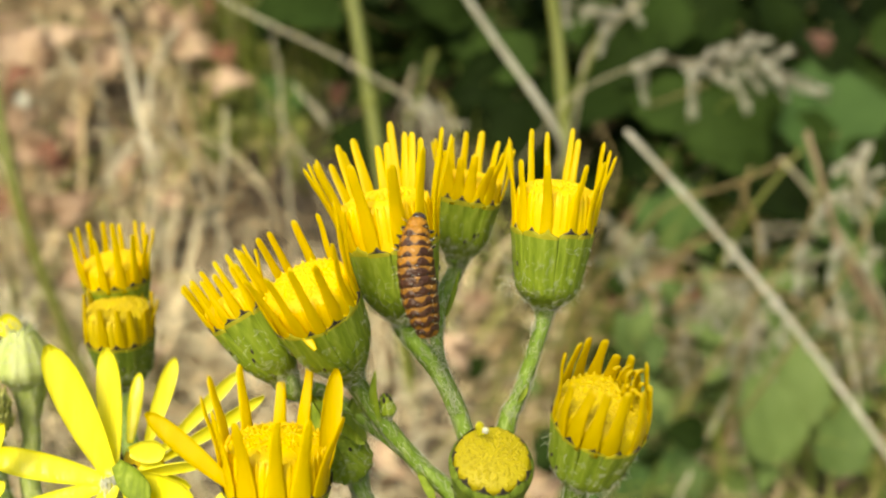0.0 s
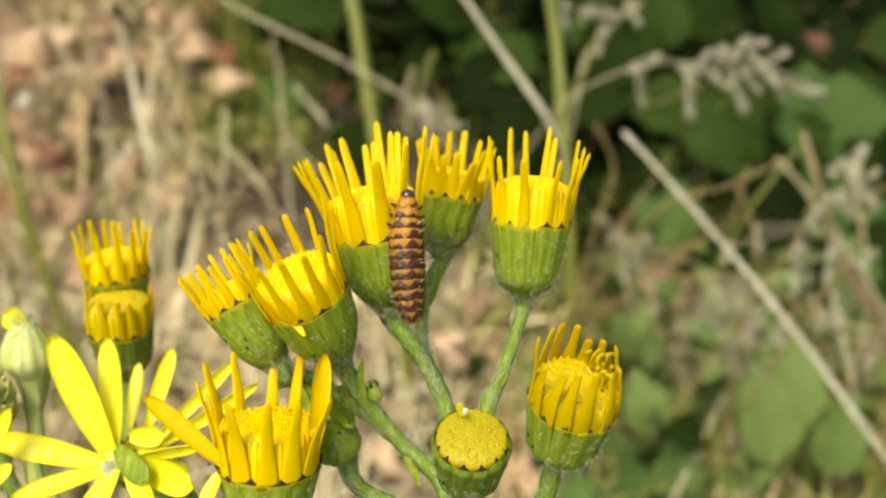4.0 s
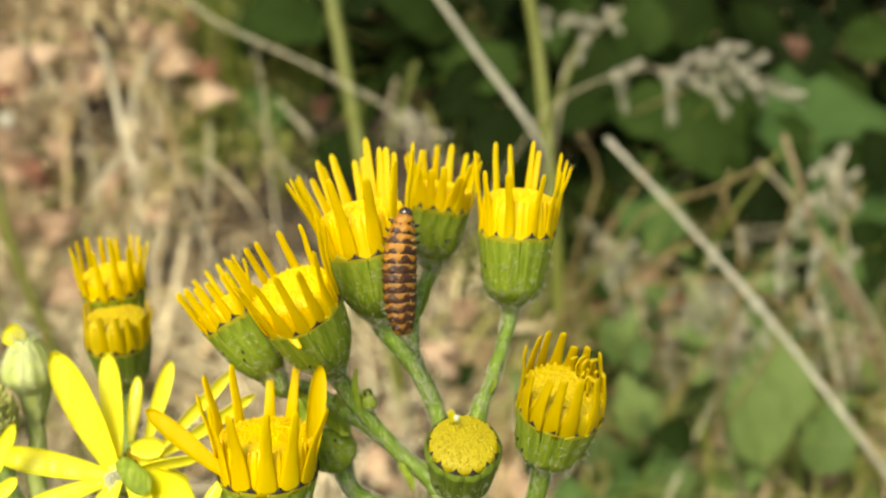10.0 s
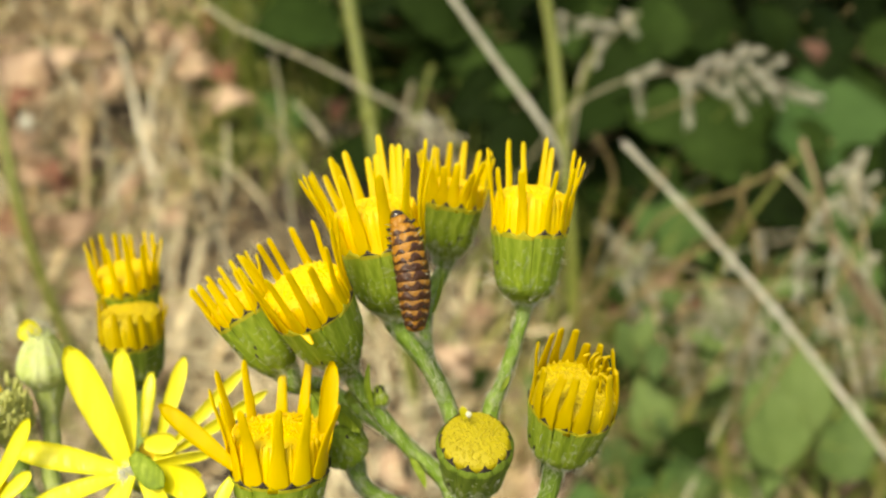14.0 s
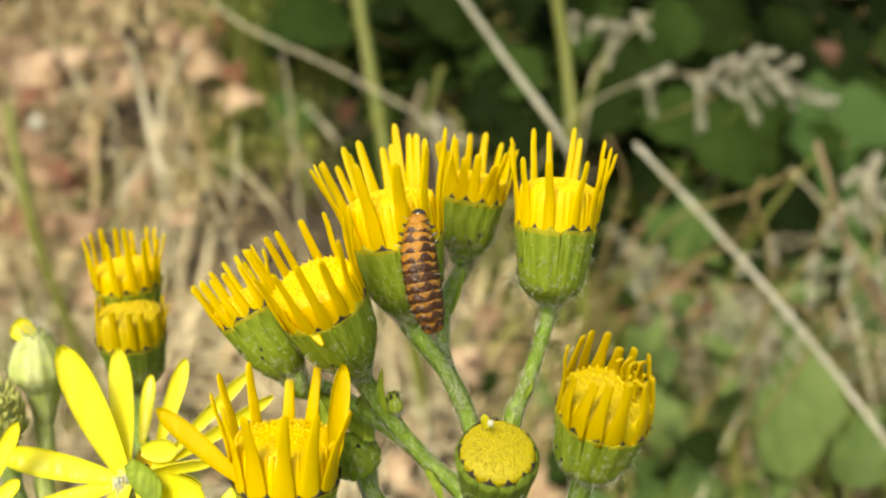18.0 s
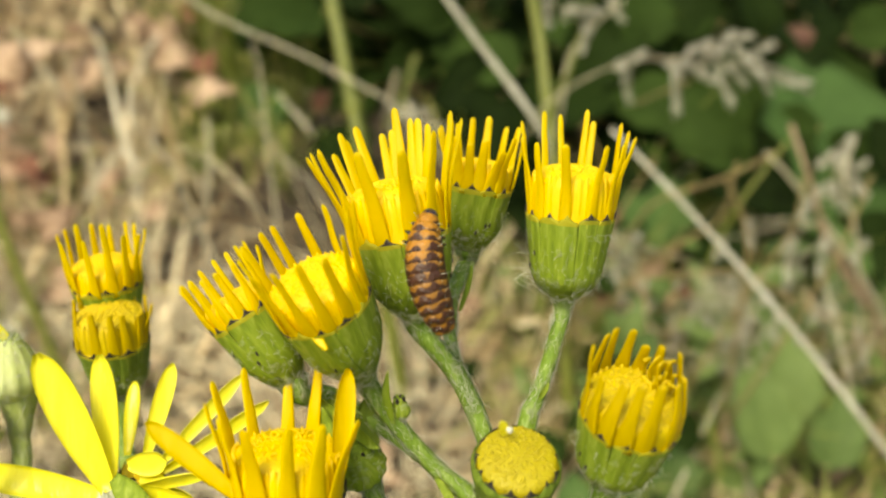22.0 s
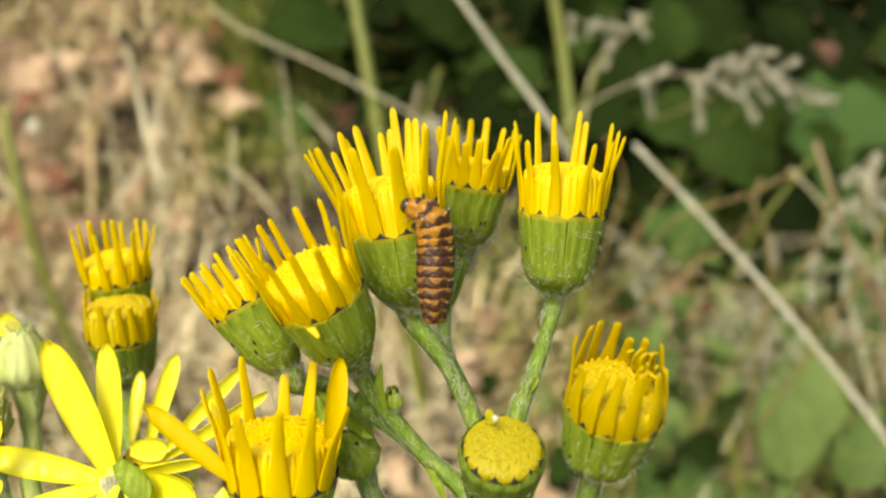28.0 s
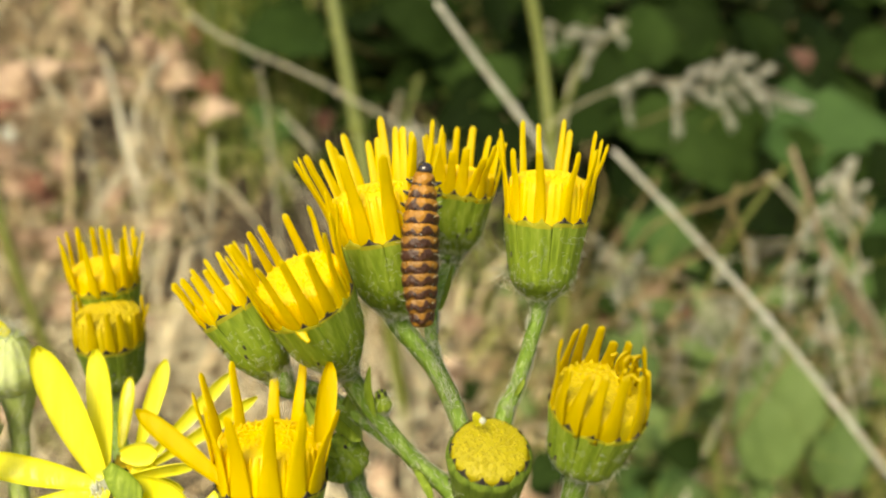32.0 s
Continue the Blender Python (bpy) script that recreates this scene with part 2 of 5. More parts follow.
# ---- ground: a verge that rises into a bank ----
def bank(x, y):
    rise = 0.0
    if y > 0.3:
        rise = 0.57 * (min(y, 1.7) - 0.3)
    return rise + 0.012 * noise.noise(Vector((x * 4, y * 4, 0))) + 0.004 * noise.noise(Vector((x * 17, y * 17, 3)))


def ground():
    xs = [-3000, -300, -40, -8, -3] + [-1.5 + 0.05 * i for i in range(61)] + [3, 8, 40, 300, 3000]
    ys = [-3000, -300, -40, -8, -3, -1, -0.4] + [0.05 * i for i in range(45)] + [3, 8, 40, 300, 3000]
    verts = [(x, y, bank(x, y)) for y in ys for x in xs]
    w = len(xs)
    faces = [(j * w + i, j * w + i + 1, (j + 1) * w + i + 1, (j + 1) * w + i) for j in range(len(ys) - 1) for i in range(w - 1)]
    tagged(new("ground", mesh_of("ground", verts, faces, [SOIL])), "brown soil and rotted litter of a rising grassy verge", "ground", kind="structure")


ground()


# ---- dead grass and green blades over the bank ----
def blade(bundle, root, heading, length, width, lift, bend, slot=0):
    """A bent narrow leaf of grass, a folded strip with a keel."""
    x, y, z = root
    pts = []
    for k in range(5):
        t = k / 4
        rise = lift - bend * t
        d = length * t
        pts.append(Vector((x + math.cos(heading) * d * math.cos(rise), y + math.sin(heading) * d * math.cos(rise), z + d * math.sin(rise))))
    side = Vector((-math.sin(heading), math.cos(heading), 0))
    verts, faces = [], []
    for k, p in enumerate(pts):
        w = width * (1 - 0.8 * (k / 4) ** 2) / 2
        verts += [p - side * w, p + Vector((0, 0, w * 0.5)), p + side * w]
    for k in range(4):
        a = k * 3
        faces += [(a, a + 1, a + 4, a + 3), (a + 1, a + 2, a + 5, a + 4)]
    bundle.add(verts, faces, slot)


def litter():
    straw, green = Bundle(), Bundle()
    r = random.Random(3)
    for n in range(70000):
        x, y = r.uniform(-0.8, 0.9), r.uniform(0.32, 1.3)
        edge = (-0.19 if y > 0.69 else -0.02) + 0.10 * noise.noise(Vector((y * 3, 0, 0)))
        dry = 1.0 if x < edge or y < 0.62 else 0.08
        if x > -0.22 and y > 0.63:
            dry = 0.04 if y > 0.675 else min(dry, 0.25)
        if x > 0.08 and y > 0.43:
            dry = 0.05 if x > 0.2 and y > 0.545 else min(dry, 0.3)
        dry *= (0.5 if y > 0.7 else 0.9) + (2.0 if y > 0.7 else 0.6) * noise.noise(Vector((x * 11, y * 11, 4)))
        if r.random() > dry:
            continue
        heading = 1.5 * noise.noise(Vector((x * 6, y * 6, 14))) * math.pi + r.uniform(-0.9, 0.9)
        blade(straw, (x, y, bank(x, y) - 0.004 + r.random() * 0.035), heading, r.uniform(0.015, 0.06), r.uniform(0.0006, 0.0022), r.uniform(-0.3, 1.2), r.uniform(-0.6, 1.6), 1 if x < 0.02 and y < (0.68 if x < -0.2 else 0.62) and r.random() < 0.75 else 0)
    for n in range(2400):
        x, y = r.uniform(-0.75, 0.5), r.uniform(0.5, 1.25)
        if x > (-0.22 if y > 0.63 else 0.3) or noise.noise(Vector((x * 8, y * 8, 20))) < -0.05:
            continue
        blade(straw, (x, y, bank(x, y) + r.random() * 0.03), r.uniform(0, math.tau), r.uniform(0.04, 0.13), r.uniform(0.002, 0.006), r.uniform(-0.2, 0.9), r.uniform(-0.6, 1.4))
    for n in range(230):
        x, y = r.uniform(-0.6, -0.2), r.uniform(0.62, 1.15)
        blade(straw, (x, y, bank(x, y) - 0.004), r.uniform(0, math.tau), r.uniform(0.07, 0.16), r.uniform(0.002, 0.005), r.uniform(0.1, 1.1), r.uniform(-0.3, 1.5))
    for n in range(420):
        x, y = r.uniform(-0.24, -0.1), r.uniform(0.84, 1.08)
        blade(green, (x, y, bank(x, y) - 0.004), r.uniform(0, math.tau), r.uniform(0.08, 0.2), r.uniform(0.003, 0.007), r.uniform(0.9, 1.5), r.uniform(0, 0.7))
    for n in range(3200):
        x, y = r.uniform(-0.75, 0.85), r.uniform(0.34, 1.3)
        if noise.noise(Vector((x * 5, y * 5, 9))) < (0.12 if x < 0 else -0.1):
            continue
        blade(green, (x, y, bank(x, y) - 0.004), r.uniform(0, math.tau), r.uniform(0.05, 0.13), r.uniform(0.002, 0.005), r.uniform(0.5, 1.4), r.uniform(0, 1.2))
    for n in range(1500):
        x, y = r.uniform(0.06, 0.5), r.uniform(0.48, 0.7)
        blade(green, (x, y, bank(x, y) - 0.004), r.uniform(0, math.tau), r.uniform(0.03, 0.11), r.uniform(0.002, 0.005), r.uniform(0.3, 1.4), r.uniform(0, 1.2))
    for n in range(150):
        x, y = r.uniform(-0.24, -0.12), r.uniform(0.74, 0.84)
        blade(green, (x, y, bank(x, y) - 0.004), r.uniform(0, math.tau), r.uniform(0.04, 0.10), r.uniform(0.002, 0.005), r.uniform(0.5, 1.4), r.uniform(0, 1.2))
    wide = random.Random(44)
    for n in range(34000):
        x, y = wide.gauss(0, 2.0), wide.gauss(0.6, 1.7)
        if n > 27000:
            x, y = wide.uniform(-0.9, 1.0), wide.uniform(-0.6, 0.34)
        elif -0.85 < x < 0.95 and -0.5 < y < 1.32:
            continue
        patch = noise.noise(Vector((x * 1.5, y * 1.5, 31)))
        dry = patch < (0.1 if x < 0.2 else -0.15)
        blade(straw if dry else green, (x, y, bank(x, y) - 0.006), wide.uniform(0, math.tau), wide.uniform(0.05, 0.2), wide.uniform(0.003, 0.009), wide.uniform(0.1, 1.3), wide.uniform(-0.2, 1.4))
    tagged(new("dead_grass", straw.mesh("dead_grass", [STRAW, STRAW_PALE])), "matted bleached dead grass lying over the bank", "grass", kind="stuff")
    tagged(new("green_grass", green.mesh("green_grass", [BLADE])), "sparse green grass blades among the dead grass", "grass", kind="stuff")


litter()


# ---- leaves ----
def leaf_mesh(name, length, width, mat, teeth=9, fold=0.25, curl=0.3, seed=0, depth=0.0006, crumple=0.03):
    """A toothed oval leaf with a sunk midrib and side veins, along +y, with thickness."""
    r = random.Random(seed)
    rows, cols = 12, 4
    verts, faces = [], []
    for layer in (0, 1):
        for i in range(rows + 1):
            t = i / rows
            half = width / 2 * (math.sin(math.pi * min(1, t**0.75 * 0.97 + 0.02))) ** 0.8
            half *= 1 + 0.06 * math.sin(t * math.tau * teeth)
            for j in range(-cols, cols + 1):
                s = j / cols
                z = abs(s) * half * fold - curl * length * (t - 0.4) ** 2 + crumple * length * noise.noise(Vector((s * 2, t * 4, seed))) * (1 + noise.noise(Vector((s * 5, t * 9, seed + 3))))
                z += 0.012 * length * math.cos(t * 40 - abs(s) * 6) * (1 if j else 0)
                verts.append((s * half, t * length, z - layer * depth))
    w = 2 * cols + 1
    size = (rows + 1) * w
    for layer in (0, 1):
        for i in range(rows):
            for j in range(w - 1):
                a = layer * size + i * w + j
                q = (a, a + 1, a + w + 1, a + w)
                faces.append(q if layer == 0 else q[::-1])
    rim = [i * w for i in range(rows + 1)] + [rows * w + j for j in range(1, w)] + [i * w + w - 1 for i in range(rows - 1, -1, -1)] + [j for j in range(w - 2, 0, -1)]
    for a, b in zip(rim, rim[1:] + rim[:1]):
        faces.append((a, a + size, b + size, b))
    return mesh_of(name, verts, faces, [mat])


BRAMBLE = [leaf_mesh("leaf", 0.062, 0.05, LEAF_SHADED, 9, 0.22, 0.35, s) for s in range(4)]
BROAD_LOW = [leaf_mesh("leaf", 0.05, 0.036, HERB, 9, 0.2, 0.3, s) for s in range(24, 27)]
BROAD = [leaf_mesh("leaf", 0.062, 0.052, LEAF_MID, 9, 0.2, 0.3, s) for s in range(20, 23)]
HERBS = [leaf_mesh("leaf", 0.045, 0.022, HERB, 9, 0.22, 0.35, s) for s in range(4)]
DEADS = [leaf_mesh("dead_leaf", 0.055, 0.036, DEAD, 7, 0.7, 0.9, s, 0.0006, 0.22) for s in range(5, 8)]
RUSTY = leaf_mesh("dead_leaf", 0.04, 0.028, RUST, 6, 0.6, 1.0, 9, 0.0006, 0.2)


def facing(place, spin, tip, turn):
    """A leaf pose: its face turned to the open side (towards -y and up), then spun."""
    return Matrix.Translation(place) @ pose(0, 0, 0, 0, 0, turn) @ pose(0, 0, 0, tip) @ pose(0, 0, 0, 0, 0, spin)


def bramble(root, leaves, label, shapes=BRAMBLE, name="bramble", first=False):
    """A low bramble: arching cane, leaf stalks and toothed leaves."""
    r = random.Random(hash_of(root))
    top = thing(name, Matrix.Translation(root), label, name, name + "s on the bank")
    base = Vector(root)
    spots = [Vector(p) - base for p, *_ in leaves]
    mid = sum(spots, Vector()) / len(spots) + Vector((0, 0.05, 0.0))
    cane = smooth_path([(0, 0, -0.01), mid * 0.5 + Vector((0, 0.02, 0.03)), mid, mid * 1.15 + Vector((0.02, 0.02, -0.01))], 5)
    part("cane", tube("cane", cane, [0.003, 0.0022, 0.0012], CANE, 6), top)
    for k, (spot, (p, size, spin, tip, turn)) in enumerate(zip(spots, leaves)):
        m = facing(spot, spin, tip, turn) @ Matrix.Scale(size, 4)
        stalk = smooth_path([min(cane, key=lambda c: (c - spot).length), (spot + mid) / 2 + Vector((0, 0.02, -0.01)), spot], 3)
        part("leaf_stalk", tube("leaf_stalk", stalk, [0.0012, 0.0008], CANE, 5), top)
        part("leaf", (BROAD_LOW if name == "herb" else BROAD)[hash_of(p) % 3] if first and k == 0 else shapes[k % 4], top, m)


def hash_of(p):
    return int(abs(p[0] * 7919 + p[1] * 104729 + p[2] * 1299709) * 1000) % 100003


def spread(root, centre, reach, count, size, seed):
    """Leaves strewn round a centre."""
    r = random.Random(seed)
    out = []
    for _ in range(count):
        p = (centre[0] + r.uniform(-reach[0], reach[0]), centre[1] + r.uniform(-reach[1], reach[1]), centre[2] + r.uniform(-reach[2], reach[2]))
        out.append((p, size * r.uniform(0.7, 1.25), r.uniform(0, 360), r.uniform(25, 75), r.uniform(-40, 40)))
    return out


def on_bank(p):
    return (p[0], p[1], bank(p[0], p[1]))


BUSHES = [
    ((0.175, 0.600, 0.250), 1.1, 11), ((0.322, 0.600, 0.278), 2.3, 12), ((0.221, 0.793, 0.289), 1.3, 13), ((0.030, 0.816, 0.352), 1.2, 14), ((0.234, 0.806, 0.383), 1.2, 15),
    # Seed 46 is a dark bush added only to stand in for a shaded gap.
    ((0.220, 0.467, 0.183), 1.3, 16), ((0.188, 0.486, 0.176), 0.9, 31), ((0.240, 0.446, 0.156), 0.9, 32), ((0.291, 0.556, 0.223), 0.75, 46), ((0.146, 0.447, 0.128), 0.55, 47), ((0.128, 0.468, 0.127), 0.55, 48), ((0.143, 0.422, 0.148), 0.5, 39), ((0.112, 0.479, 0.128), 0.7, 38), ((0.147, 0.481, 0.133), 0.7, 37), ((0.113, 0.436, 0.128), 0.45, 41), ((0.085, 0.434, 0.123), 0.45, 43), ((0.335, 0.806, 0.267), 1.2, 17), ((-0.036, 0.876, 0.372), 1.1, 18), ((0.293, 0.737, 0.193), 1.1, 19), ((0.362, 0.699, 0.207), 1.1, 20),
    ((-0.075, 0.862, 0.362), 1.1, 24), ((-0.140, 0.797, 0.302), 0.9, 25), ((-0.078, 0.821, 0.308), 0.9, 26), ((0.159, 0.733, 0.243), 1.0, 27), ((0.202, 0.548, 0.200), 0.8, 28), ((0.301, 0.548, 0.200), 1.0, 29), ((0.134, 0.635, 0.205), 0.8, 30), ((0.147, 0.489, 0.157), 0.7, 21), ((0.158, 0.883, 0.360), 1.2, 22), ((0.161, 0.639, 0.159), 0.7, 23), ((0.133, 0.460, 0.173), 0.8, 33), ((0.209, 0.450, 0.167), 1.2, 34), ((0.127, 0.500, 0.204), 0.6, 35),
]
for spot, size, seed in BUSHES:
    r = random.Random(seed)
    root = on_bank((spot[0] + r.uniform(-0.03, 0.03), spot[1] + 0.07, 0))
    leaves = [((spot[0], spot[1], spot[2] - 0.02 * size), size * 1.1, r.uniform(-30, 30), 62, r.uniform(-20, 20))]
    low = spot[2] < 0.23 and seed < 40 and seed not in (19, 20, 28, 29, 30)
    # Except for these seeds, the front leaf takes the lit copy of the green.
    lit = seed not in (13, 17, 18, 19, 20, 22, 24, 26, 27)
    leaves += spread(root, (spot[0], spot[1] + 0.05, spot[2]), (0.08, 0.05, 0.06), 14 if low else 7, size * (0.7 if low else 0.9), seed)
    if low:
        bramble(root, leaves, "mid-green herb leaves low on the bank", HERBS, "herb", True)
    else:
        bramble(root, leaves, "toothed bramble leaves on the bank, their shade coloured in dark green", first=lit)

# deep undergrowth behind the brambles, in the green with shade put in
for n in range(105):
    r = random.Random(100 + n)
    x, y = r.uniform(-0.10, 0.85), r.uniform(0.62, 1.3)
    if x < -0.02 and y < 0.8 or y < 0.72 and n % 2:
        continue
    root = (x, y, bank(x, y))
    bramble(root, spread(root, (x, y - 0.02, root[2] + 0.06), (0.10, 0.06, 0.07), 9, 1.1, 200 + n), "bramble foliage deep in the hedge bottom, coloured dark for shade")

# more brambles along the bank, beside and beyond
for n in range(34):
    r = random.Random(500 + n)
    x, y = (r.uniform(0.9, 2.6), r.uniform(0.55, 2.2)) if n % 3 else (r.uniform(-1.0, 0.8), r.uniform(1.35, 2.4))
    root = (x, y, bank(x, y))
    bramble(root, spread(root, (x, y - 0.02, root[2] + 0.07), (0.16, 0.1, 0.08), 11, 1.4, 600 + n), "bramble foliage spreading along the bank, coloured dark for shade")

# dead leaves caught in the grass
for spot, size, spin, tip, turn, mat in (
    ((-0.397, 0.825, 0.348), 1.35, 191, 56, 2, 0),
    ((-0.429, 0.852, 0.363), 1.00, 337, 63, -12, 2),
    ((-0.367, 0.839, 0.357), 0.90, 332, 41, -18, 1),
    ((-0.317, 0.817, 0.344), 0.70, 338, 64, 20, 2),
    ((-0.237, 0.831, 0.352), 0.80, 92, 56, 7, 0),
    ((-0.201, 0.785, 0.325), 0.80, 301, 52, -21, 1),
    ((-0.209, 0.831, 0.352), 0.95, 34, 52, -24, 3),
    ((-0.320, 0.699, 0.276), 0.80, 330, 45, 14, 3),
    ((-0.348, 0.710, 0.283), 0.80, 81, 67, -1, 2),
    ((-0.395, 0.785, 0.326), 0.90, 145, 43, -19, 3),
    ((-0.318, 0.728, 0.292), 0.60, 171, 58, -25, 1),
    ((-0.239, 0.889, 0.385), 0.80, 125, 55, 7, 3),
    ((-0.254, 0.868, 0.373), 0.80, 23, 67, -19, 1),
    ((-0.179, 0.889, 0.385), 0.70, 89, 51, -15, 0),
    ((-0.284, 0.879, 0.380), 0.70, 27, 52, -11, 1),
    ((-0.339, 0.863, 0.370), 0.70, 263, 63, -10, 2),
    ((-0.096, 0.769, 0.317), 0.60, 168, 56, 2, 3),
    ((-0.362, 0.674, 0.243), 0.90, 248, 45, -18, 3),
    ((-0.269, 0.711, 0.264), 0.60, 178, 43, -24, 2),
    ((-0.369, 0.739, 0.300), 0.70, 131, 48, -2, 1),
    ((-0.228, 0.679, 0.246), 0.50, 68, 48, 7, 2),
    ((-0.072, 0.614, 0.208), 0.50, 334, 59, 0, 1),
    ((-0.040, 0.695, 0.254), 0.40, 90, 46, -8, 2),
    ((0.172, 0.585, 0.192), 0.50, 43, 58, 23, 0),
    ((0.126, 0.590, 0.195), 0.40, 138, 55, 21, 3),
    ((0.296, 0.563, 0.179), 0.50, 160, 52, 15, 0),
    ((0.210, 0.628, 0.217), 0.40, 264, 44, 8, 2),
    ((0.304, 0.639, 0.223), 0.35, 75, 42, -17, 3),
    ((0.225, 0.577, 0.187), 0.40, 19, 40, -5, 2),
    ((0.195, 0.644, 0.226), 0.40, 306, 58, 20, 0),
):
    ob = new("dead_leaf", RUSTY if mat == 3 else DEADS[mat])
    ob.matrix_basis = facing(spot, spin, tip, turn) @ Matrix.Scale(size, 4) @ Matrix.Translation((0, -0.024, 0))
    tagged(ob, "curled rust-brown dead leaf caught in the dry grass" if mat == 3 else "curled pinkish-beige dead leaf caught in the dry grass", "leaf", "dead leaves on the bank")
ob = new("dead_leaf", leaf_mesh("dead_leaf", 0.016, 0.012, SEED, 5, 0.4, 0.8, 3))
ob.matrix_basis = facing((-0.324, 0.658, 0.327), 20, 60, 0)
tagged(ob, "small bleached white leaf scrap in the dry grass", "leaf", "dead leaves on the bank")
ob = new("dead_leaf", leaf_mesh("dead_leaf", 0.04, 0.028, RUST_DARK, 6, 0.6, 1.0, 9, 0.0006, 0.2))
ob.matrix_basis = facing((0.280, 0.631, 0.372), 30, 60, 0) @ Matrix.Scale(0.55, 4)
tagged(ob, "small dark red-brown withered leaf before the brambles", "leaf", "dead leaves on the bank")
r = random.Random(77)
for n in range(90):
    x, y = r.uniform(-0.62, -0.02) + 0.05 * (n % 3 == 0), r.uniform(0.45, 1.25)
    if n % 6 == 5:
        x = r.uniform(0.0, 0.5)
        y = r.uniform(0.45, 0.7)
    if x > -0.22 and y > 0.66:
        continue
    ob = new("dead_leaf", DEADS[n % 3])
    ob.matrix_basis = facing((x, y, bank(x, y) + r.uniform(0.01, 0.035)), r.uniform(0, 360), r.uniform(10, 80), r.uniform(-60, 60)) @ Matrix.Scale(r.uniform(0.3, 0.85), 4)
    tagged(ob, "small crumpled beige dead leaf in the dry grass", "leaf", "dead leaves on the bank")
for spot, spin in (((-0.320, 0.682, 0.277), 30), ((0.208, 0.571, 0.207), 90)):
    ob = new("dead_leaf", RUSTY)
    ob.matrix_basis = facing(spot, spin, 50, 0) @ Matrix.Scale(0.7, 4)
    tagged(ob, "small rust-red dead leaf caught in the dry grass", "leaf", "dead leaves on the bank")


# ---- single stalks in front of the bank ----
def stalk(points, radii, mat, label, name="grass_stalk", nodes=()):
    pts = [Vector(p) for p in points]
    low = min(pts, key=lambda p: p.z)
    top = thing(name, Matrix.Translation(low), label, "grass stalk" if name == "grass_stalk" else "plant stem", "stalks before the bank")
    line = smooth_path([p - low for p in pts], 6)
    part("stem", tube("stem", line, radii, mat, 8), top)
    for k in nodes:
        p = line[int(k * (len(line) - 1))]
        part("node", mesh_of("node", *bead(p, radii[0] * 1.5, 1.2), [mat]), top)
    return top, low


def rooted(points):
    """The line, run on into the bank."""
    a, c = Vector(points[-2]), Vector(points[-1])
    way = (c - a).normalized() * 0.02
    way.y += 0.004
    for _ in range(60):
        if c.z < bank(c.x, c.y) - 0.004:
            break
        way.z -= 0.0012
        c = c + way
    return [*points, tuple(c)]


stalk(rooted([(-0.069, 0.635, 0.440), (-0.056, 0.600, 0.374), (-0.045, 0.569, 0.317), (-0.036, 0.546, 0.256)]), [0.0046, 0.0046, 0.005], STEM_GREEN, "upright yellow-green meadow stem", "meadow_stem", (0.4,))
stalk(rooted([(0.067, 0.592, 0.441), (0.075, 0.575, 0.392), (0.078, 0.547, 0.345), (0.083, 0.519, 0.269)]), [0.0036, 0.0036, 0.004], STEM_GREEN, "upright yellow-green meadow stem", "meadow_stem", (0.5,))
stalk([(0.004, 0.378, 0.435), (0.021, 0.380, 0.411), (0.054, 0.383, 0.363), (0.056, 0.440, 0.326), (0.068, 0.540, 0.262), (0.083, 0.663, 0.202)], [0.0012, 0.0014, 0.0014, 0.0012, 0.0010], BLEACHED, "bleached dry grass culm, broken and bent over", nodes=(0.3,))
stalk([(0.0775, 0.356, 0.3738), (0.1005, 0.347, 0.350), (0.135, 0.333, 0.312), (0.166, 0.330, 0.275), (0.206, 0.322, 0.223), (0.408, 0.410, -0.033)], [0.0009, 0.0011, 0.0014], BLEACHED, "bleached broken grass culm leaning across", nodes=(0.22, 0.45))
stalk([(-0.158, 0.586, 0.423), (-0.132, 0.580, 0.406), (-0.062, 0.578, 0.371), (-0.002, 0.593, 0.324), on_bank((0.052, 0.656, 0.265))], [0.0007, 0.0008, 0.001], STRAW_FINE, "thin pale grass culm bent sideways")
stalk(rooted([(0.214, 0.493, 0.342), (0.223, 0.482, 0.314), (0.244, 0.489, 0.272), (0.286, 0.501, 0.218)]), [0.0013, 0.0015], TWIG, "pinkish dry stalk with a swollen tip", nodes=(0.0,))
stalk(rooted([(0.211, 0.490, 0.335), (0.185, 0.487, 0.298), (0.171, 0.493, 0.256), (0.169, 0.512, 0.191)]), [0.001, 0.0014], STEM_GREEN, "olive side stalk crossing the pale culms", "meadow_stem")
stalk(rooted([(0.198, 0.488, 0.329), (0.222, 0.490, 0.305), (0.281, 0.495, 0.230)]), [0.001, 0.0013], STRAW_FINE, "thin dry stalk crossing the pale culms")
stalk(rooted([(-0.264, 0.503, 0.370), (-0.252, 0.482, 0.314), (-0.243, 0.482, 0.253)]), [0.0028, 0.0034], STEM_GREEN, "green stem among the dead grass", "meadow_stem")
stalk(rooted([(-0.006, 0.632, 0.374), (-0.016, 0.622, 0.347), (-0.028, 0.608, 0.308)]), [0.0016, 0.0018], STEM_GREEN, "short olive stem in the hedge bottom", "meadow_stem")
stalk(rooted([(0.099, 0.554, 0.394), (0.090, 0.546, 0.370), (0.082, 0.548, 0.348), (0.082, 0.550, 0.295)]), [0.0012, 0.0016], STEM_GREEN, "olive side stem with drooping spikelets", "meadow_stem")
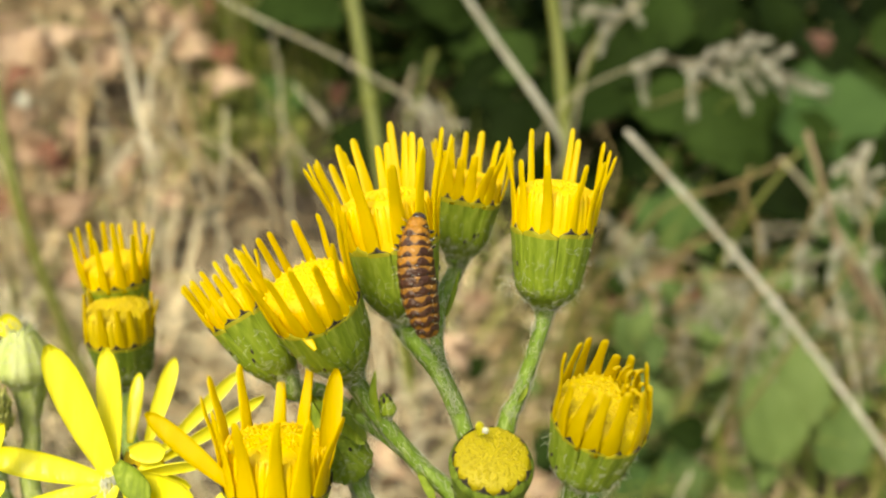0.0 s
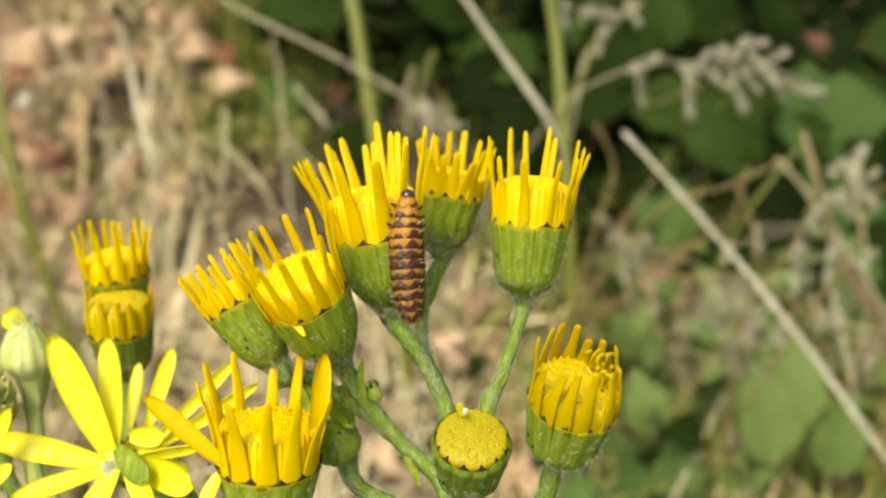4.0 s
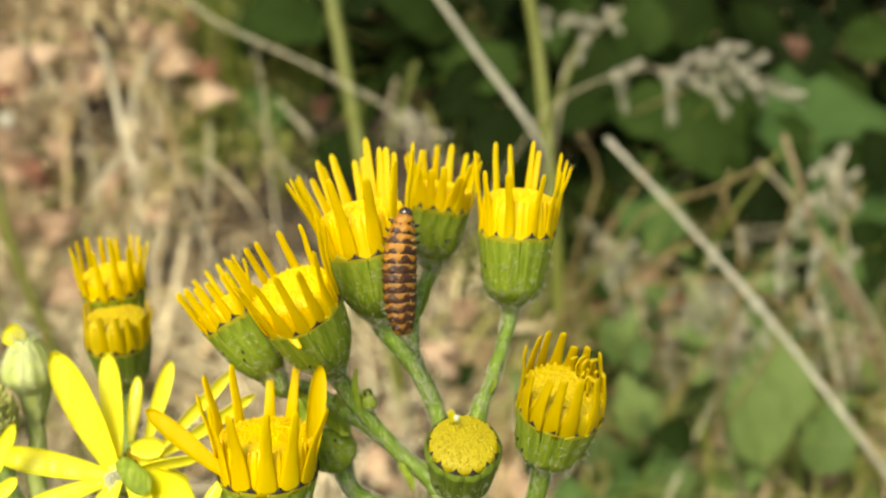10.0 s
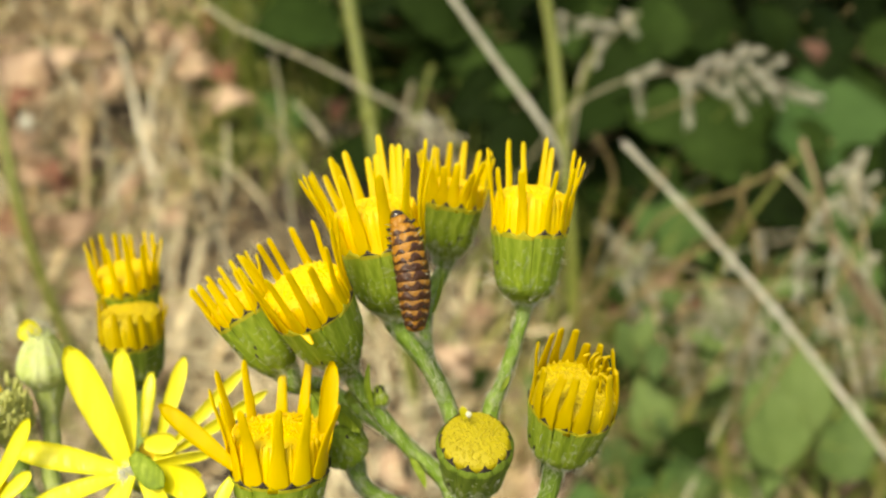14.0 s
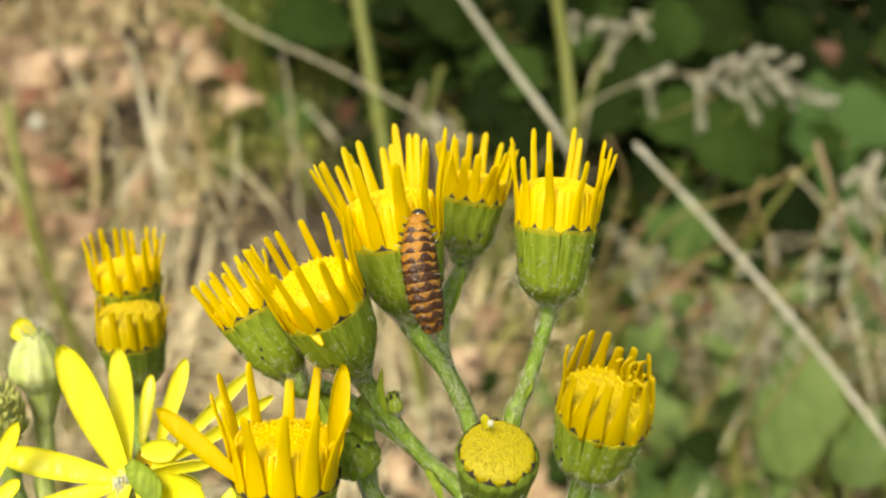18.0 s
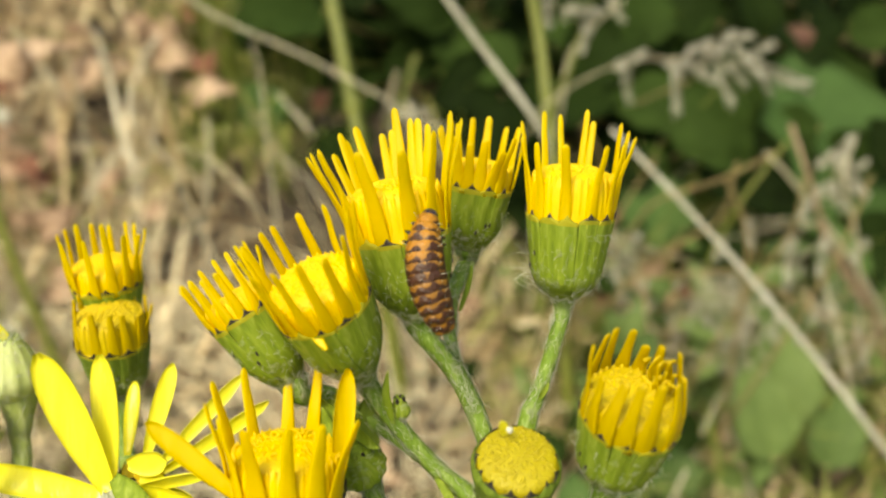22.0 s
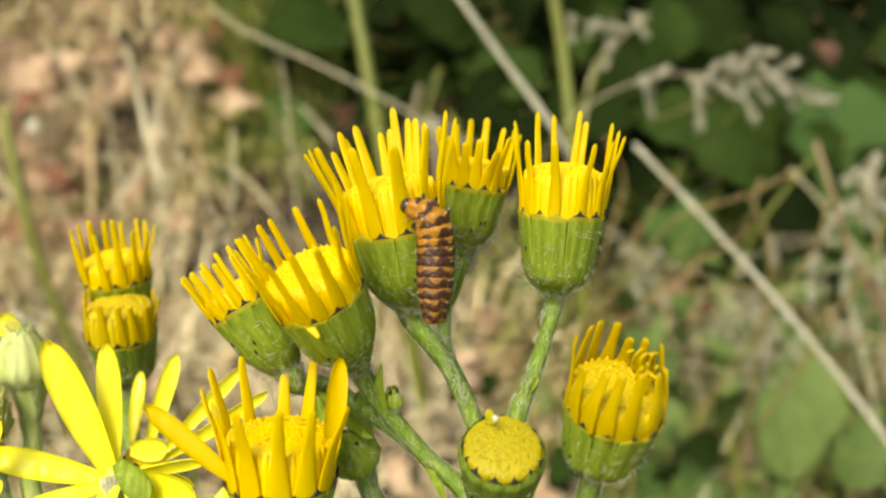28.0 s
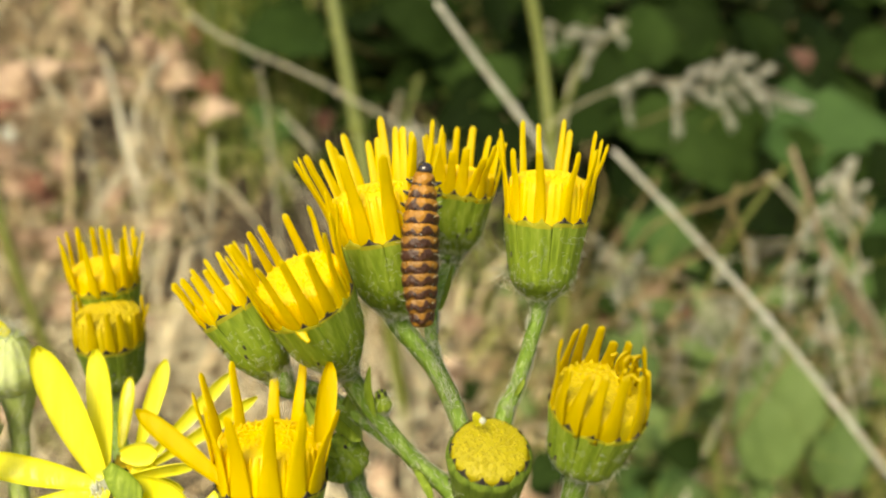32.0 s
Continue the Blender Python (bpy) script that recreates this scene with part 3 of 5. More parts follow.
for a, b in (((-0.160, 0.617, 0.331), (-0.167, 0.616, 0.271)), ((-0.249, 0.677, 0.381), (-0.222, 0.622, 0.287)), ((-0.199, 0.670, 0.361), (-0.225, 0.637, 0.270)), ((-0.199, 0.612, 0.320), (-0.172, 0.595, 0.273)),
             ((-0.133, 0.639, 0.335), (-0.104, 0.623, 0.291)), ((-0.109, 0.608, 0.308), (-0.076, 0.595, 0.273)), ((-0.286, 0.698, 0.379), (-0.260, 0.647, 0.299)), ((-0.141, 0.718, 0.377), (-0.128, 0.672, 0.307)),
             ((0.181, 0.476, 0.178), (0.138, 0.420, 0.142)), ((0.172, 0.524, 0.194), (0.196, 0.456, 0.124)), ((-0.031, 0.500, 0.185), (-0.009, 0.456, 0.124)), ((0.118, 0.567, 0.253), (0.206, 0.556, 0.223))):
    stalk(rooted([a, tuple((p + q) / 2 + 0.002 for p, q in zip(a, b)), b]), [0.0005, 0.0008], STRAW_FINE, "broken pale straw standing in the dead grass")


# long bent strands over the litter
stalk([(-0.326, 0.876, 0.377), (-0.299, 0.820, 0.346), (-0.270, 0.750, 0.305), (-0.248, 0.705, 0.281), (-0.246, 0.721, 0.238)], [0.0013, 0.0022, 0.0020], STRAW_FINE, "long pale dry grass leaf bent over the litter", "dry_stem")
stalk([(-0.257, 0.884, 0.382), (-0.265, 0.844, 0.359), (-0.270, 0.798, 0.333), (-0.261, 0.750, 0.305), (-0.269, 0.773, 0.269)], [0.0013, 0.0022, 0.0020], STRAW_FINE, "long pale dry grass leaf bent over the litter", "dry_stem")
stalk([(-0.256, 0.806, 0.337), (-0.225, 0.742, 0.302), (-0.203, 0.693, 0.274), (-0.203, 0.716, 0.237)], [0.0014, 0.0024, 0.0022], CANE, "long brown dry stem bent over the litter", "dry_stem")
stalk([(-0.194, 0.755, 0.309), (-0.183, 0.699, 0.277), (-0.192, 0.716, 0.236)], [0.0011, 0.0018, 0.0016], STRAW_FINE, "long pale dry grass leaf bent over the litter", "dry_stem")
stalk([(-0.167, 0.747, 0.304), (-0.137, 0.709, 0.282), (-0.119, 0.721, 0.238)], [0.0010, 0.0017, 0.0015], STEM_GREEN, "olive grass stem bent over the litter", "dry_stem")
stalk([(-0.146, 0.677, 0.263), (-0.137, 0.710, 0.283), (-0.127, 0.718, 0.287), (-0.122, 0.748, 0.254)], [0.0011, 0.0018, 0.0016], CANE, "long brown dry stem bent over the litter", "dry_stem")
stalk([(-0.025, 0.817, 0.344), (-0.032, 0.777, 0.321), (-0.043, 0.808, 0.289)], [0.0012, 0.0020, 0.0018], STRAW_FINE, "long pale dry grass leaf bent over the litter", "dry_stem")
stalk([(-0.355, 0.852, 0.363), (-0.322, 0.790, 0.329), (-0.313, 0.736, 0.298), (-0.316, 0.748, 0.254)], [0.0010, 0.0016, 0.0014], CANE, "long brown dry stem bent over the litter", "dry_stem")
stalk([(-0.411, 0.884, 0.382), (-0.346, 0.806, 0.337), (-0.320, 0.823, 0.297)], [0.0010, 0.0016, 0.0014], STRAW_FINE, "long pale dry grass leaf bent over the litter", "dry_stem")
stalk([(-0.137, 0.785, 0.325), (-0.106, 0.742, 0.302), (-0.096, 0.773, 0.269)], [0.0010, 0.0016, 0.0014], STRAW_FINE, "long pale dry grass leaf bent over the litter", "dry_stem")
stalk([(-0.196, 0.828, 0.350), (-0.160, 0.769, 0.317), (-0.157, 0.794, 0.281)], [0.0012, 0.0020, 0.0018], STEM_GREEN, "olive grass stem bent over the litter", "dry_stem")
stalk([(-0.279, 0.672, 0.260), (-0.264, 0.718, 0.287), (-0.258, 0.794, 0.281)], [0.0010, 0.0016, 0.0014], STRAW_FINE, "long pale dry grass leaf bent over the litter", "dry_stem")

for line in ([(0.113, 0.415, 0.345), (0.102, 0.424, 0.321), (0.095, 0.446, 0.285)], [(0.166, 0.400, 0.350), (0.143, 0.411, 0.334), (0.119, 0.424, 0.321), (0.106, 0.448, 0.290)], [(0.154, 0.414, 0.342), (0.149, 0.420, 0.310), (0.125, 0.444, 0.279)],
             [(0.181, 0.396, 0.338), (0.180, 0.402, 0.310), (0.169, 0.416, 0.274)], [(0.149, 0.411, 0.334), (0.161, 0.411, 0.307), (0.166, 0.421, 0.265)], [(0.087, 0.471, 0.353), (0.100, 0.478, 0.325), (0.093, 0.482, 0.289)],
             [(0.213, 0.396, 0.338), (0.203, 0.398, 0.297), (0.196, 0.412, 0.262)], [(0.099, 0.410, 0.282), (0.137, 0.411, 0.285), (0.188, 0.422, 0.268)]):
    stalk(rooted(line), [0.0006, 0.0010], CANE, "thin brown branching stem before the brambles", "dry_stem", (0.0,))


r = random.Random(64)
for k in range(26):
    x, y = r.uniform(0.12, 0.42), r.uniform(0.46, 0.66)
    p = Vector((x, y, bank(x, y) + 0.06 + r.uniform(0.0, 0.14)))
    lean = Vector((r.uniform(-0.12, 0.12), 0.05, -0.13))
    stalk(rooted([tuple(p), tuple(p + lean * 0.4 + Vector((r.uniform(-0.008, 0.008), 0, 0))), tuple(p + lean)]), [0.0004, 0.0008], (STRAW_FINE, CANE, STEM_GREEN)[k % 3], ("thin bleached stalk among the brambles", "thin brown stalk among the brambles", "thin olive stalk among the brambles")[k % 3], "dry_stem", (0.0,))


def spikelets(top, low, line, count, reach, size, seed):
    """Small flattened seeds hung on hair-thin branches along a line."""
    r = random.Random(seed)
    pts = smooth_path([Vector(p) - low for p in line], 8)
    meshes = [mesh_of("spikelet", *bead((0, 0, 0), 0.0013 * size, 3.6, (0, 0, 1), 6, 4), [SEED]) for _ in range(2)]
    for k in range(count):
        p = pts[int(k / count * (len(pts) - 1))]
        q = p + Vector((r.uniform(-1, 1) * reach * 0.6, r.uniform(-1, 1) * reach * 0.5, r.uniform(-1.3, 0.6) * reach))
        m = Matrix.Translation(q) @ Euler((r.uniform(-0.7, 0.7), r.uniform(-0.9, 0.9), 0)).to_matrix().to_4x4() @ Matrix.Scale(r.uniform(0.7, 1.3), 4)
        branch = part("branchlet", tube("branchlet", [p, (p + q) / 2 + Vector((0, 0, 0.001)), q], [0.00035, 0.0002], STRAW_FINE, 4), top)
        part("spikelet", meshes[k % 2], branch, m)


top, low = stalk(rooted([(0.226, 0.501, 0.365), (0.181, 0.506, 0.378), (0.125, 0.507, 0.382), (0.080, 0.511, 0.363), (0.056, 0.530, 0.326)]), [0.0003, 0.0005, 0.0008], STRAW_FINE, "drooping grey-beige grass seed head on a bent stalk")

def brome(top, low, rows, seed):
    """Long flattened spikelets of overlapping husks, each on a hair-thin branch. Rows: foot, tip, width."""
    r = random.Random(seed)
    line = [v.co for v in top.children[0].data.vertices]
    for foot, tip, wide in rows:
        a, c = Vector(foot) - low, Vector(tip) - low
        way = (c - a).normalized()
        across = way.cross(Vector((0, 1, 0))).normalized()
        b, n, long = Bundle(), 11, (c - a).length
        wide *= 0.6
        for k in range(n):
            t = k / (n - 1)
            lean = (way + across * (r.uniform(0.25, 0.6) if k % 2 else -r.uniform(0.25, 0.6)) * (1 - 0.4 * t) + Vector((0, r.uniform(-0.2, 0.2), 0))).normalized()
            husk = long * r.uniform(0.10, 0.15)
            b.add(*bead(a + (c - a) * t * 0.82 + across * (wide * 0.18 if k % 2 else -wide * 0.18) * (1 - 0.6 * t) + lean * husk, wide * (0.30 - 0.10 * t), husk / (wide * (0.30 - 0.10 * t)), lean, 6, 4))
        near = min(line, key=lambda p: (p - a).length)
        branch = part("branchlet", tube("branchlet", [near, (near + a) / 2 + Vector((0, 0, 0.001)), a + way * long * 0.1], [0.0004, 0.0003], STRAW_FINE, 5), top)
        part("spikelet", b.mesh("spikelet", [SEED]), branch, None, "flattened pale spikelet of overlapping husks")


brome(top, low, [
          ((0.109, 0.503, 0.378), (0.128, 0.499, 0.388), 0.0079),
          ((0.116, 0.503, 0.379), (0.121, 0.507, 0.356), 0.0049),
          ((0.139, 0.503, 0.382), (0.151, 0.505, 0.372), 0.0053),
          ((0.145, 0.503, 0.377), (0.156, 0.500, 0.390), 0.0059),
          ((0.146, 0.503, 0.379), (0.147, 0.499, 0.349), 0.0059),
          ((0.151, 0.503, 0.383), (0.167, 0.507, 0.369), 0.0056),
          ((0.153, 0.503, 0.387), (0.166, 0.503, 0.393), 0.0056),
          ((0.160, 0.503, 0.377), (0.169, 0.499, 0.368), 0.0049),
          ((0.166, 0.503, 0.382), (0.179, 0.506, 0.398), 0.0059),
          ((0.171, 0.503, 0.394), (0.190, 0.501, 0.395), 0.0063),
          ((0.170, 0.503, 0.380), (0.181, 0.499, 0.353), 0.0056),
          ((0.176, 0.503, 0.382), (0.190, 0.506, 0.364), 0.0056),
          ((0.160, 0.503, 0.387), (0.174, 0.498, 0.387), 0.0056),
          ((0.184, 0.503, 0.381), (0.204, 0.506, 0.390), 0.0059),
          ((0.186, 0.503, 0.380), (0.225, 0.499, 0.364), 0.0079),
          ((0.193, 0.503, 0.376), (0.206, 0.507, 0.359), 0.0049),
          ((0.179, 0.503, 0.390), (0.188, 0.499, 0.380), 0.0056)], 1)
top, low = stalk(rooted([(0.251, 0.490, 0.335), (0.244, 0.482, 0.314), (0.266, 0.495, 0.259)]), [0.0008, 0.0013], STRAW_FINE, "grey grass seed head on a dry stalk")
brome(top, low, [
          ((0.238, 0.485, 0.323), (0.246, 0.482, 0.340), 0.0099),
          ((0.228, 0.485, 0.320), (0.239, 0.488, 0.329), 0.0066),
          ((0.240, 0.485, 0.327), (0.260, 0.481, 0.299), 0.0086),
          ((0.224, 0.485, 0.294), (0.234, 0.488, 0.307), 0.0079),
          ((0.236, 0.485, 0.313), (0.251, 0.488, 0.290), 0.0073),
          ((0.248, 0.485, 0.316), (0.260, 0.487, 0.323), 0.0066),
          ((0.230, 0.485, 0.302), (0.219, 0.482, 0.289), 0.0073)], 2)
top, low = stalk(rooted([(0.123, 0.541, 0.415), (0.108, 0.546, 0.401), (0.093, 0.559, 0.379), (0.087, 0.563, 0.330)]), [0.0008, 0.0013], STRAW_FINE, "small grass seed head hanging by an olive stem")
brome(top, low, [
          ((0.076, 0.545, 0.417), (0.078, 0.547, 0.397), 0.0059),
          ((0.087, 0.545, 0.411), (0.110, 0.542, 0.406), 0.0066),
          ((0.114, 0.545, 0.417), (0.123, 0.543, 0.400), 0.0059),
          ((0.103, 0.545, 0.401), (0.098, 0.547, 0.381), 0.0066),
          ((0.089, 0.545, 0.410), (0.086, 0.545, 0.401), 0.0046)], 3)
top, low = stalk(rooted([(0.233, 0.485, 0.286), (0.242, 0.485, 0.270), (0.259, 0.485, 0.244), (0.275, 0.485, 0.221)]), [0.0010, 0.0013], TWIG, "brown twig-like grass stalk with hanging spikelets")
brome(top, low, [
          ((0.217, 0.482, 0.280), (0.217, 0.479, 0.247), 0.0066),
          ((0.240, 0.482, 0.279), (0.237, 0.484, 0.248), 0.0073),
          ((0.189, 0.482, 0.291), (0.195, 0.485, 0.270), 0.0059),
          ((0.234, 0.482, 0.223), (0.250, 0.480, 0.233), 0.0073),
          ((0.264, 0.482, 0.216), (0.278, 0.485, 0.196), 0.0066),
          ((0.214, 0.482, 0.228), (0.214, 0.482, 0.206), 0.0059),
          ((0.175, 0.482, 0.279), (0.172, 0.482, 0.264), 0.0059),
          ((0.264, 0.482, 0.275), (0.256, 0.482, 0.260), 0.0059),
          ((0.167, 0.482, 0.230), (0.184, 0.484, 0.214), 0.0053)], 4)
top, low = stalk(rooted([(-0.014, 0.601, 0.346), (-0.010, 0.591, 0.320), (-0.006, 0.598, 0.281)]), [0.0008, 0.0013], STRAW_FINE, "pale grass seed head in the hedge bottom")
spikelets(top, low, [(-0.025, 0.598, 0.339), (-0.006, 0.597, 0.335), (0.014, 0.594, 0.328)], 36, 0.014, 0.8, 9)
top, low = stalk(rooted([(0.172, 0.529, 0.209), (0.168, 0.514, 0.165), (0.170, 0.481, 0.133)]), [0.0008, 0.0013], STRAW_FINE, "feathery pale grass seed head low on the bank")
spikelets(top, low, [(0.160, 0.529, 0.209), (0.176, 0.517, 0.176), (0.163, 0.494, 0.142)], 70, 0.028, 0.7, 10)
top, low = stalk(rooted([(0.240, 0.479, 0.247), (0.252, 0.476, 0.210), (0.269, 0.482, 0.166)]), [0.0008, 0.0013], STRAW_FINE, "feathery pale grass seed head low on the bank")
spikelets(top, low, [(0.235, 0.498, 0.239), (0.257, 0.489, 0.215), (0.278, 0.483, 0.198)], 24, 0.022, 0.9, 11)


top, low = stalk(rooted([(0.178, 0.482, 0.253), (0.192, 0.479, 0.216), (0.207, 0.482, 0.166)]), [0.0006, 0.0011], STRAW_FINE, "feathery pale grass seed head low on the bank")
spikelets(top, low, [(0.168, 0.482, 0.253), (0.192, 0.475, 0.234), (0.182, 0.474, 0.203)], 80, 0.026, 0.7, 12)
top, low = stalk(rooted([(0.113, 0.512, 0.279), (0.119, 0.512, 0.249), (0.129, 0.527, 0.201)]), [0.0006, 0.0011], STRAW_FINE, "feathery pale grass seed head low on the bank")
spikelets(top, low, [(0.106, 0.512, 0.279), (0.124, 0.508, 0.266), (0.134, 0.507, 0.235)], 40, 0.018, 0.7, 14)


# ---- the ragwort ----
BASE = Vector((0.004, 0.13, 0.0))
CROWN = Matrix.Translation(Vector((0, 0.07893, 0.42127)) - BASE) @ pose(0, 0, 0, -20)
ragwort = thing("ragwort", Matrix.Translation(BASE), "ragwort with clustered yellow flower heads and downy green stalks", "plant")


def up(p):
    """A place in the crown's tilted frame (mm right, ahead, up) in the plant's space."""
    return CROWN @ (Vector(p) * MM)


def ray_mesh(length, width, bend=0.0, mat=RAY, base=2.0, ring=4.0, thick=0.13, blunt=0.94, point=0.0, hug=0.3):
    """A strap-shaped ray: it lies against the disc (hug) with a broader base, then narrows to a
    channelled, blunt-tipped strap that bends outwards (+y) along its length (+z). In mm."""
    verts, faces, n, sides = [], [], 17, 10
    for i in range(n + 1):
        t = i / 13 * 0.94 if i < 13 else 0.94 + 0.06 * math.sin((i - 13) / 4 * math.pi / 2)
        step = min(1, max(0, t * length / 4.5))
        step = step * step * (3 - 2 * step)
        w = (base * (1 - step) + width * (1.14 - (0.50 + point) * t) * step) / 2
        w *= 1 if t < blunt else math.sqrt(max(0.03, 1 - ((t - blunt) / (1 - blunt)) ** 2 * 0.97))
        y, z = bend * length * t * t * 0.5 - hug * math.sin(math.pi * min(1, t * 1.25)), length * t * (1 - abs(bend) * t * 0.12)
        for s in range(sides):
            a = math.tau * s / sides
            x = math.cos(a) * w
            groove = 0.05 * math.exp(-((x / (width * 0.13)) ** 2)) * step if math.sin(a) > 0.2 else 0.0
            deep = thick * (1.0 + 0.4 * step) * (0.5 if t > 0.97 else min(1.0, 0.3 + t * length / 1.6))
            verts.append((x * MM, (y + math.sin(a) * deep - groove - x * x / (2 * ring) * (1 - step)) * MM, z * MM))
    for i in range(n):
        for s in range(sides):
            a, b = i * sides + s, i * sides + (s + 1) % sides
            faces.append((a, b, b + sides, a + sides))
    faces.append(tuple(range(sides))[::-1])
    faces.append(tuple(range(n * sides, (n + 1) * sides)))
    return mesh_of("ray", verts, faces, [mat])


def dome_data(r, h, count, size, seed, flat=8.0, rough=0.0):
    """A dome of packed florets: a core and a bead for each floret, in spiral order."""
    b, rr = Bundle(), random.Random(seed)
    verts, faces, sides, rings = [], [], 24, 8
    for i in range(rings + 1):
        t = i / rings
        for s in range(sides):
            a = math.tau * s / sides
            rad = r * (1 - t**flat) ** 0.5 if i < rings else 0.05 * r
            verts.append(Vector((rad * math.cos(a), rad * math.sin(a), h * t - 0.6)) * MM)
    for i in range(rings):
        for s in range(sides):
            a, c = i * sides + s, i * sides + (s + 1) % sides
            faces.append((a, c, c + sides, a + sides))
    faces.append(tuple(range(rings * sides, (rings + 1) * sides)))
    b.add(verts, faces)
    around = int(r * 8)
    for k in range(around if h > 2.5 else 0):
        a = math.tau * (k + rr.uniform(-0.15, 0.15)) / around
        b.add(*bead(Vector(((r - 0.26) * math.cos(a), (r - 0.26) * math.sin(a), h * 0.40 + rr.uniform(-0.1, 0.1) - 0.5)) * MM, 0.33 * MM, h * 0.44 / 0.33, (0, 0, 1), 7, 6))
    for k in range(count):
        f = (k + 0.5) / count
        rad = r * 0.985 * f**0.5
        a = k * 2.39996 + rr.uniform(-0.25, 0.25)
        z = h * (1 - (rad / r) ** 2) ** (1 / flat)
        steep = rad * 2 / (r * r)
        out = Vector((steep * math.cos(a), steep * math.sin(a), flat * (z / h) ** (flat - 1) / h)).normalized()
        big = size * rr.uniform(0.9, 1.1)
        c = (Vector((rad * math.cos(a), rad * math.sin(a), z - 0.6)) - out * big * (rr.uniform(0.76, 0.9) - rough * rr.uniform(-0.5, 1.0))) * MM
        b.add(*bead(c, big * MM, 0.95, out, 7, 4))
    return b


def cup_radius(t, r, neck=0.3):
    """The cup's radius from its stalk (0) to its rim (1); below the neck it draws in."""
    body = 0.72 + 0.28 * t
    return r * (body if t > neck else 0.28 + (body - 0.28) * math.sin(t / neck * math.pi / 2) ** (0.75 + max(0, neck - 0.3)))


def flower_head(place, lean, tilt, r, rays=13, ray_len=10.0, ray_wide=1.0, spin=0.0, dome=5.0, cup=5.6, mat=RAY, disc=DISC, seed=0, label="", bend=0.1, floret=0.2, bracts=13, count=420, cover=0.0, point=0.0, cup_mat=GREEN, plan=(), fill=0.955, rough=0.0, tips=0.7, foot=1.2, neck=0.3):
    """A head: ribbed green cup with black-tipped bracts, dome of florets and upright rays."""
    rr = random.Random(seed)
    m = CROWN @ Matrix.Translation(Vector(place) * MM) @ pose(0, 0, 0, 0, lean) @ pose(0, 0, 0, tilt)
    sides, rings = bracts * 4, 22
    verts, faces = [], []
    for i in range(rings + 1):
        t = (i / rings) ** 1.4
        for s in range(sides):
            a = math.tau * s / sides
            rad = cup_radius(t, r, neck) * (1 + 0.010 * math.cos(a * bracts) + 0.010 * math.cos(a * bracts * 2 + 1)) + 0.10 * noise.noise(Vector((a * 3, t * 5, seed))) + 0.07 * noise.noise(Vector((a * 9, t * 16, seed)))
            rad *= 1 - 0.055 * max(0.0, 1 - cup * (1 - t) / 0.8)
            verts.append(Vector((rad * math.cos(a), rad * math.sin(a), cup * (t - 1))) * MM)
    for i in range(rings):
        for s in range(sides):
            a, b = i * sides + s, i * sides + (s + 1) % sides
            faces.append((a, b, b + sides, a + sides))
    faces.append(tuple(range(sides))[::-1])
    faces.append(tuple(range(rings * sides, (rings + 1) * sides)))
    rim = [1 if cup * (1 - ((i + 0.5) / rings) ** 1.4) < 0.5 else 0 for i in range(rings) for _ in range(sides)] + [0, 1]
    head = part("flower_head", mesh_of("flower_head", verts, faces, [cup_mat, mat], rim), ragwort, m, label or "yellow flower head in a green cup with black-tipped bracts")
    # bracts: most end in a black tip, some only in a small one or none
    def bract_mesh(start):
        bv, bf, bs = [], [], []
        n = 24
        for i in range(n + 1):
            t = i / n
            z = -cup * 0.86 + (cup * 0.86 + 0.5 + cover) * t**0.6
            tt = max(0.0, min(1.0, 1 + z / cup))
            rad = cup_radius(tt, r, neck) + 0.05 + 0.09 * t * t
            end = z - cover
            w = math.pi * r / bracts * (1.08 if end < -0.16 else 1.08 - 4.1 * (end + 0.16) if end < 0 else max(0.04, 0.42 * (0.5 - end) / 0.5))
            for x, lift in ((-w, -0.07), (-w * 0.8, 0.0), (0, 0.03), (w * 0.8, 0.0), (w, -0.07), (0, -0.15)):
                bv.append(Vector((x, math.sqrt(max(0.01, rad * rad - x * x)) + lift - cover * 1.1 * max(0, z + 0.2), z)) * MM)
        for i in range(n):
            for k in range(6):
                a, b = i * 6 + k, i * 6 + (k + 1) % 6
                bf.append((b, a, a + 6, b + 6))
                high = ((i + 0.5) / n) ** 0.6 * (cup * 0.86 + 0.5 + cover) - cup * 0.86 - cover * 0.9
                bs.append(1 if high > start else 2 if high > -0.5 and not cover else 0)
        bf += [tuple(range(6)), tuple(range(n * 6 + 5, n * 6 - 1, -1))]
        bs += [0, 1 if start < 0.5 else 0]
        return mesh_of("bract", bv, bf, [cup_mat, BLACK, BRACT_TOP], bs)

    kinds = [bract_mesh(-0.10), bract_mesh(0.12), bract_mesh(9.0)]
    for k in range(bracts):
        pick = rr.random()
        part("bract", kinds[0 if pick < tips else 1 if pick < tips + 0.18 else 2], head, pose(0, 0, 0.12 * MM * rr.uniform(-1, 1), 0, 0, 360 * (k + 0.1 * rr.uniform(-1, 1)) / bracts + spin * 0.5))
    part("disc", dome_data(r * fill, dome, count, floret, seed, rough=rough).mesh("disc", [disc]), head, None, "domed yellow disc of packed florets")
    spots = random.Random(seed + 70)
    scale = mesh_of("bract_scale", *bead((0, 0, 0), 0.13 * MM, 2.2, (0, 0, 1), 6, 4), [BLACK])
    for k in range(6):
        a, t = spots.uniform(0, 360), spots.uniform(0.3, 0.72)
        part("bract_scale", scale, head, pose(0, 0, 0, 0, 0, a) @ Matrix.Translation(Vector((0, cup_radius(t, r, neck) + 0.1, cup * (t - 1))) * MM) @ pose(0, 0, 0, -8), "tiny black-tipped outer scale")
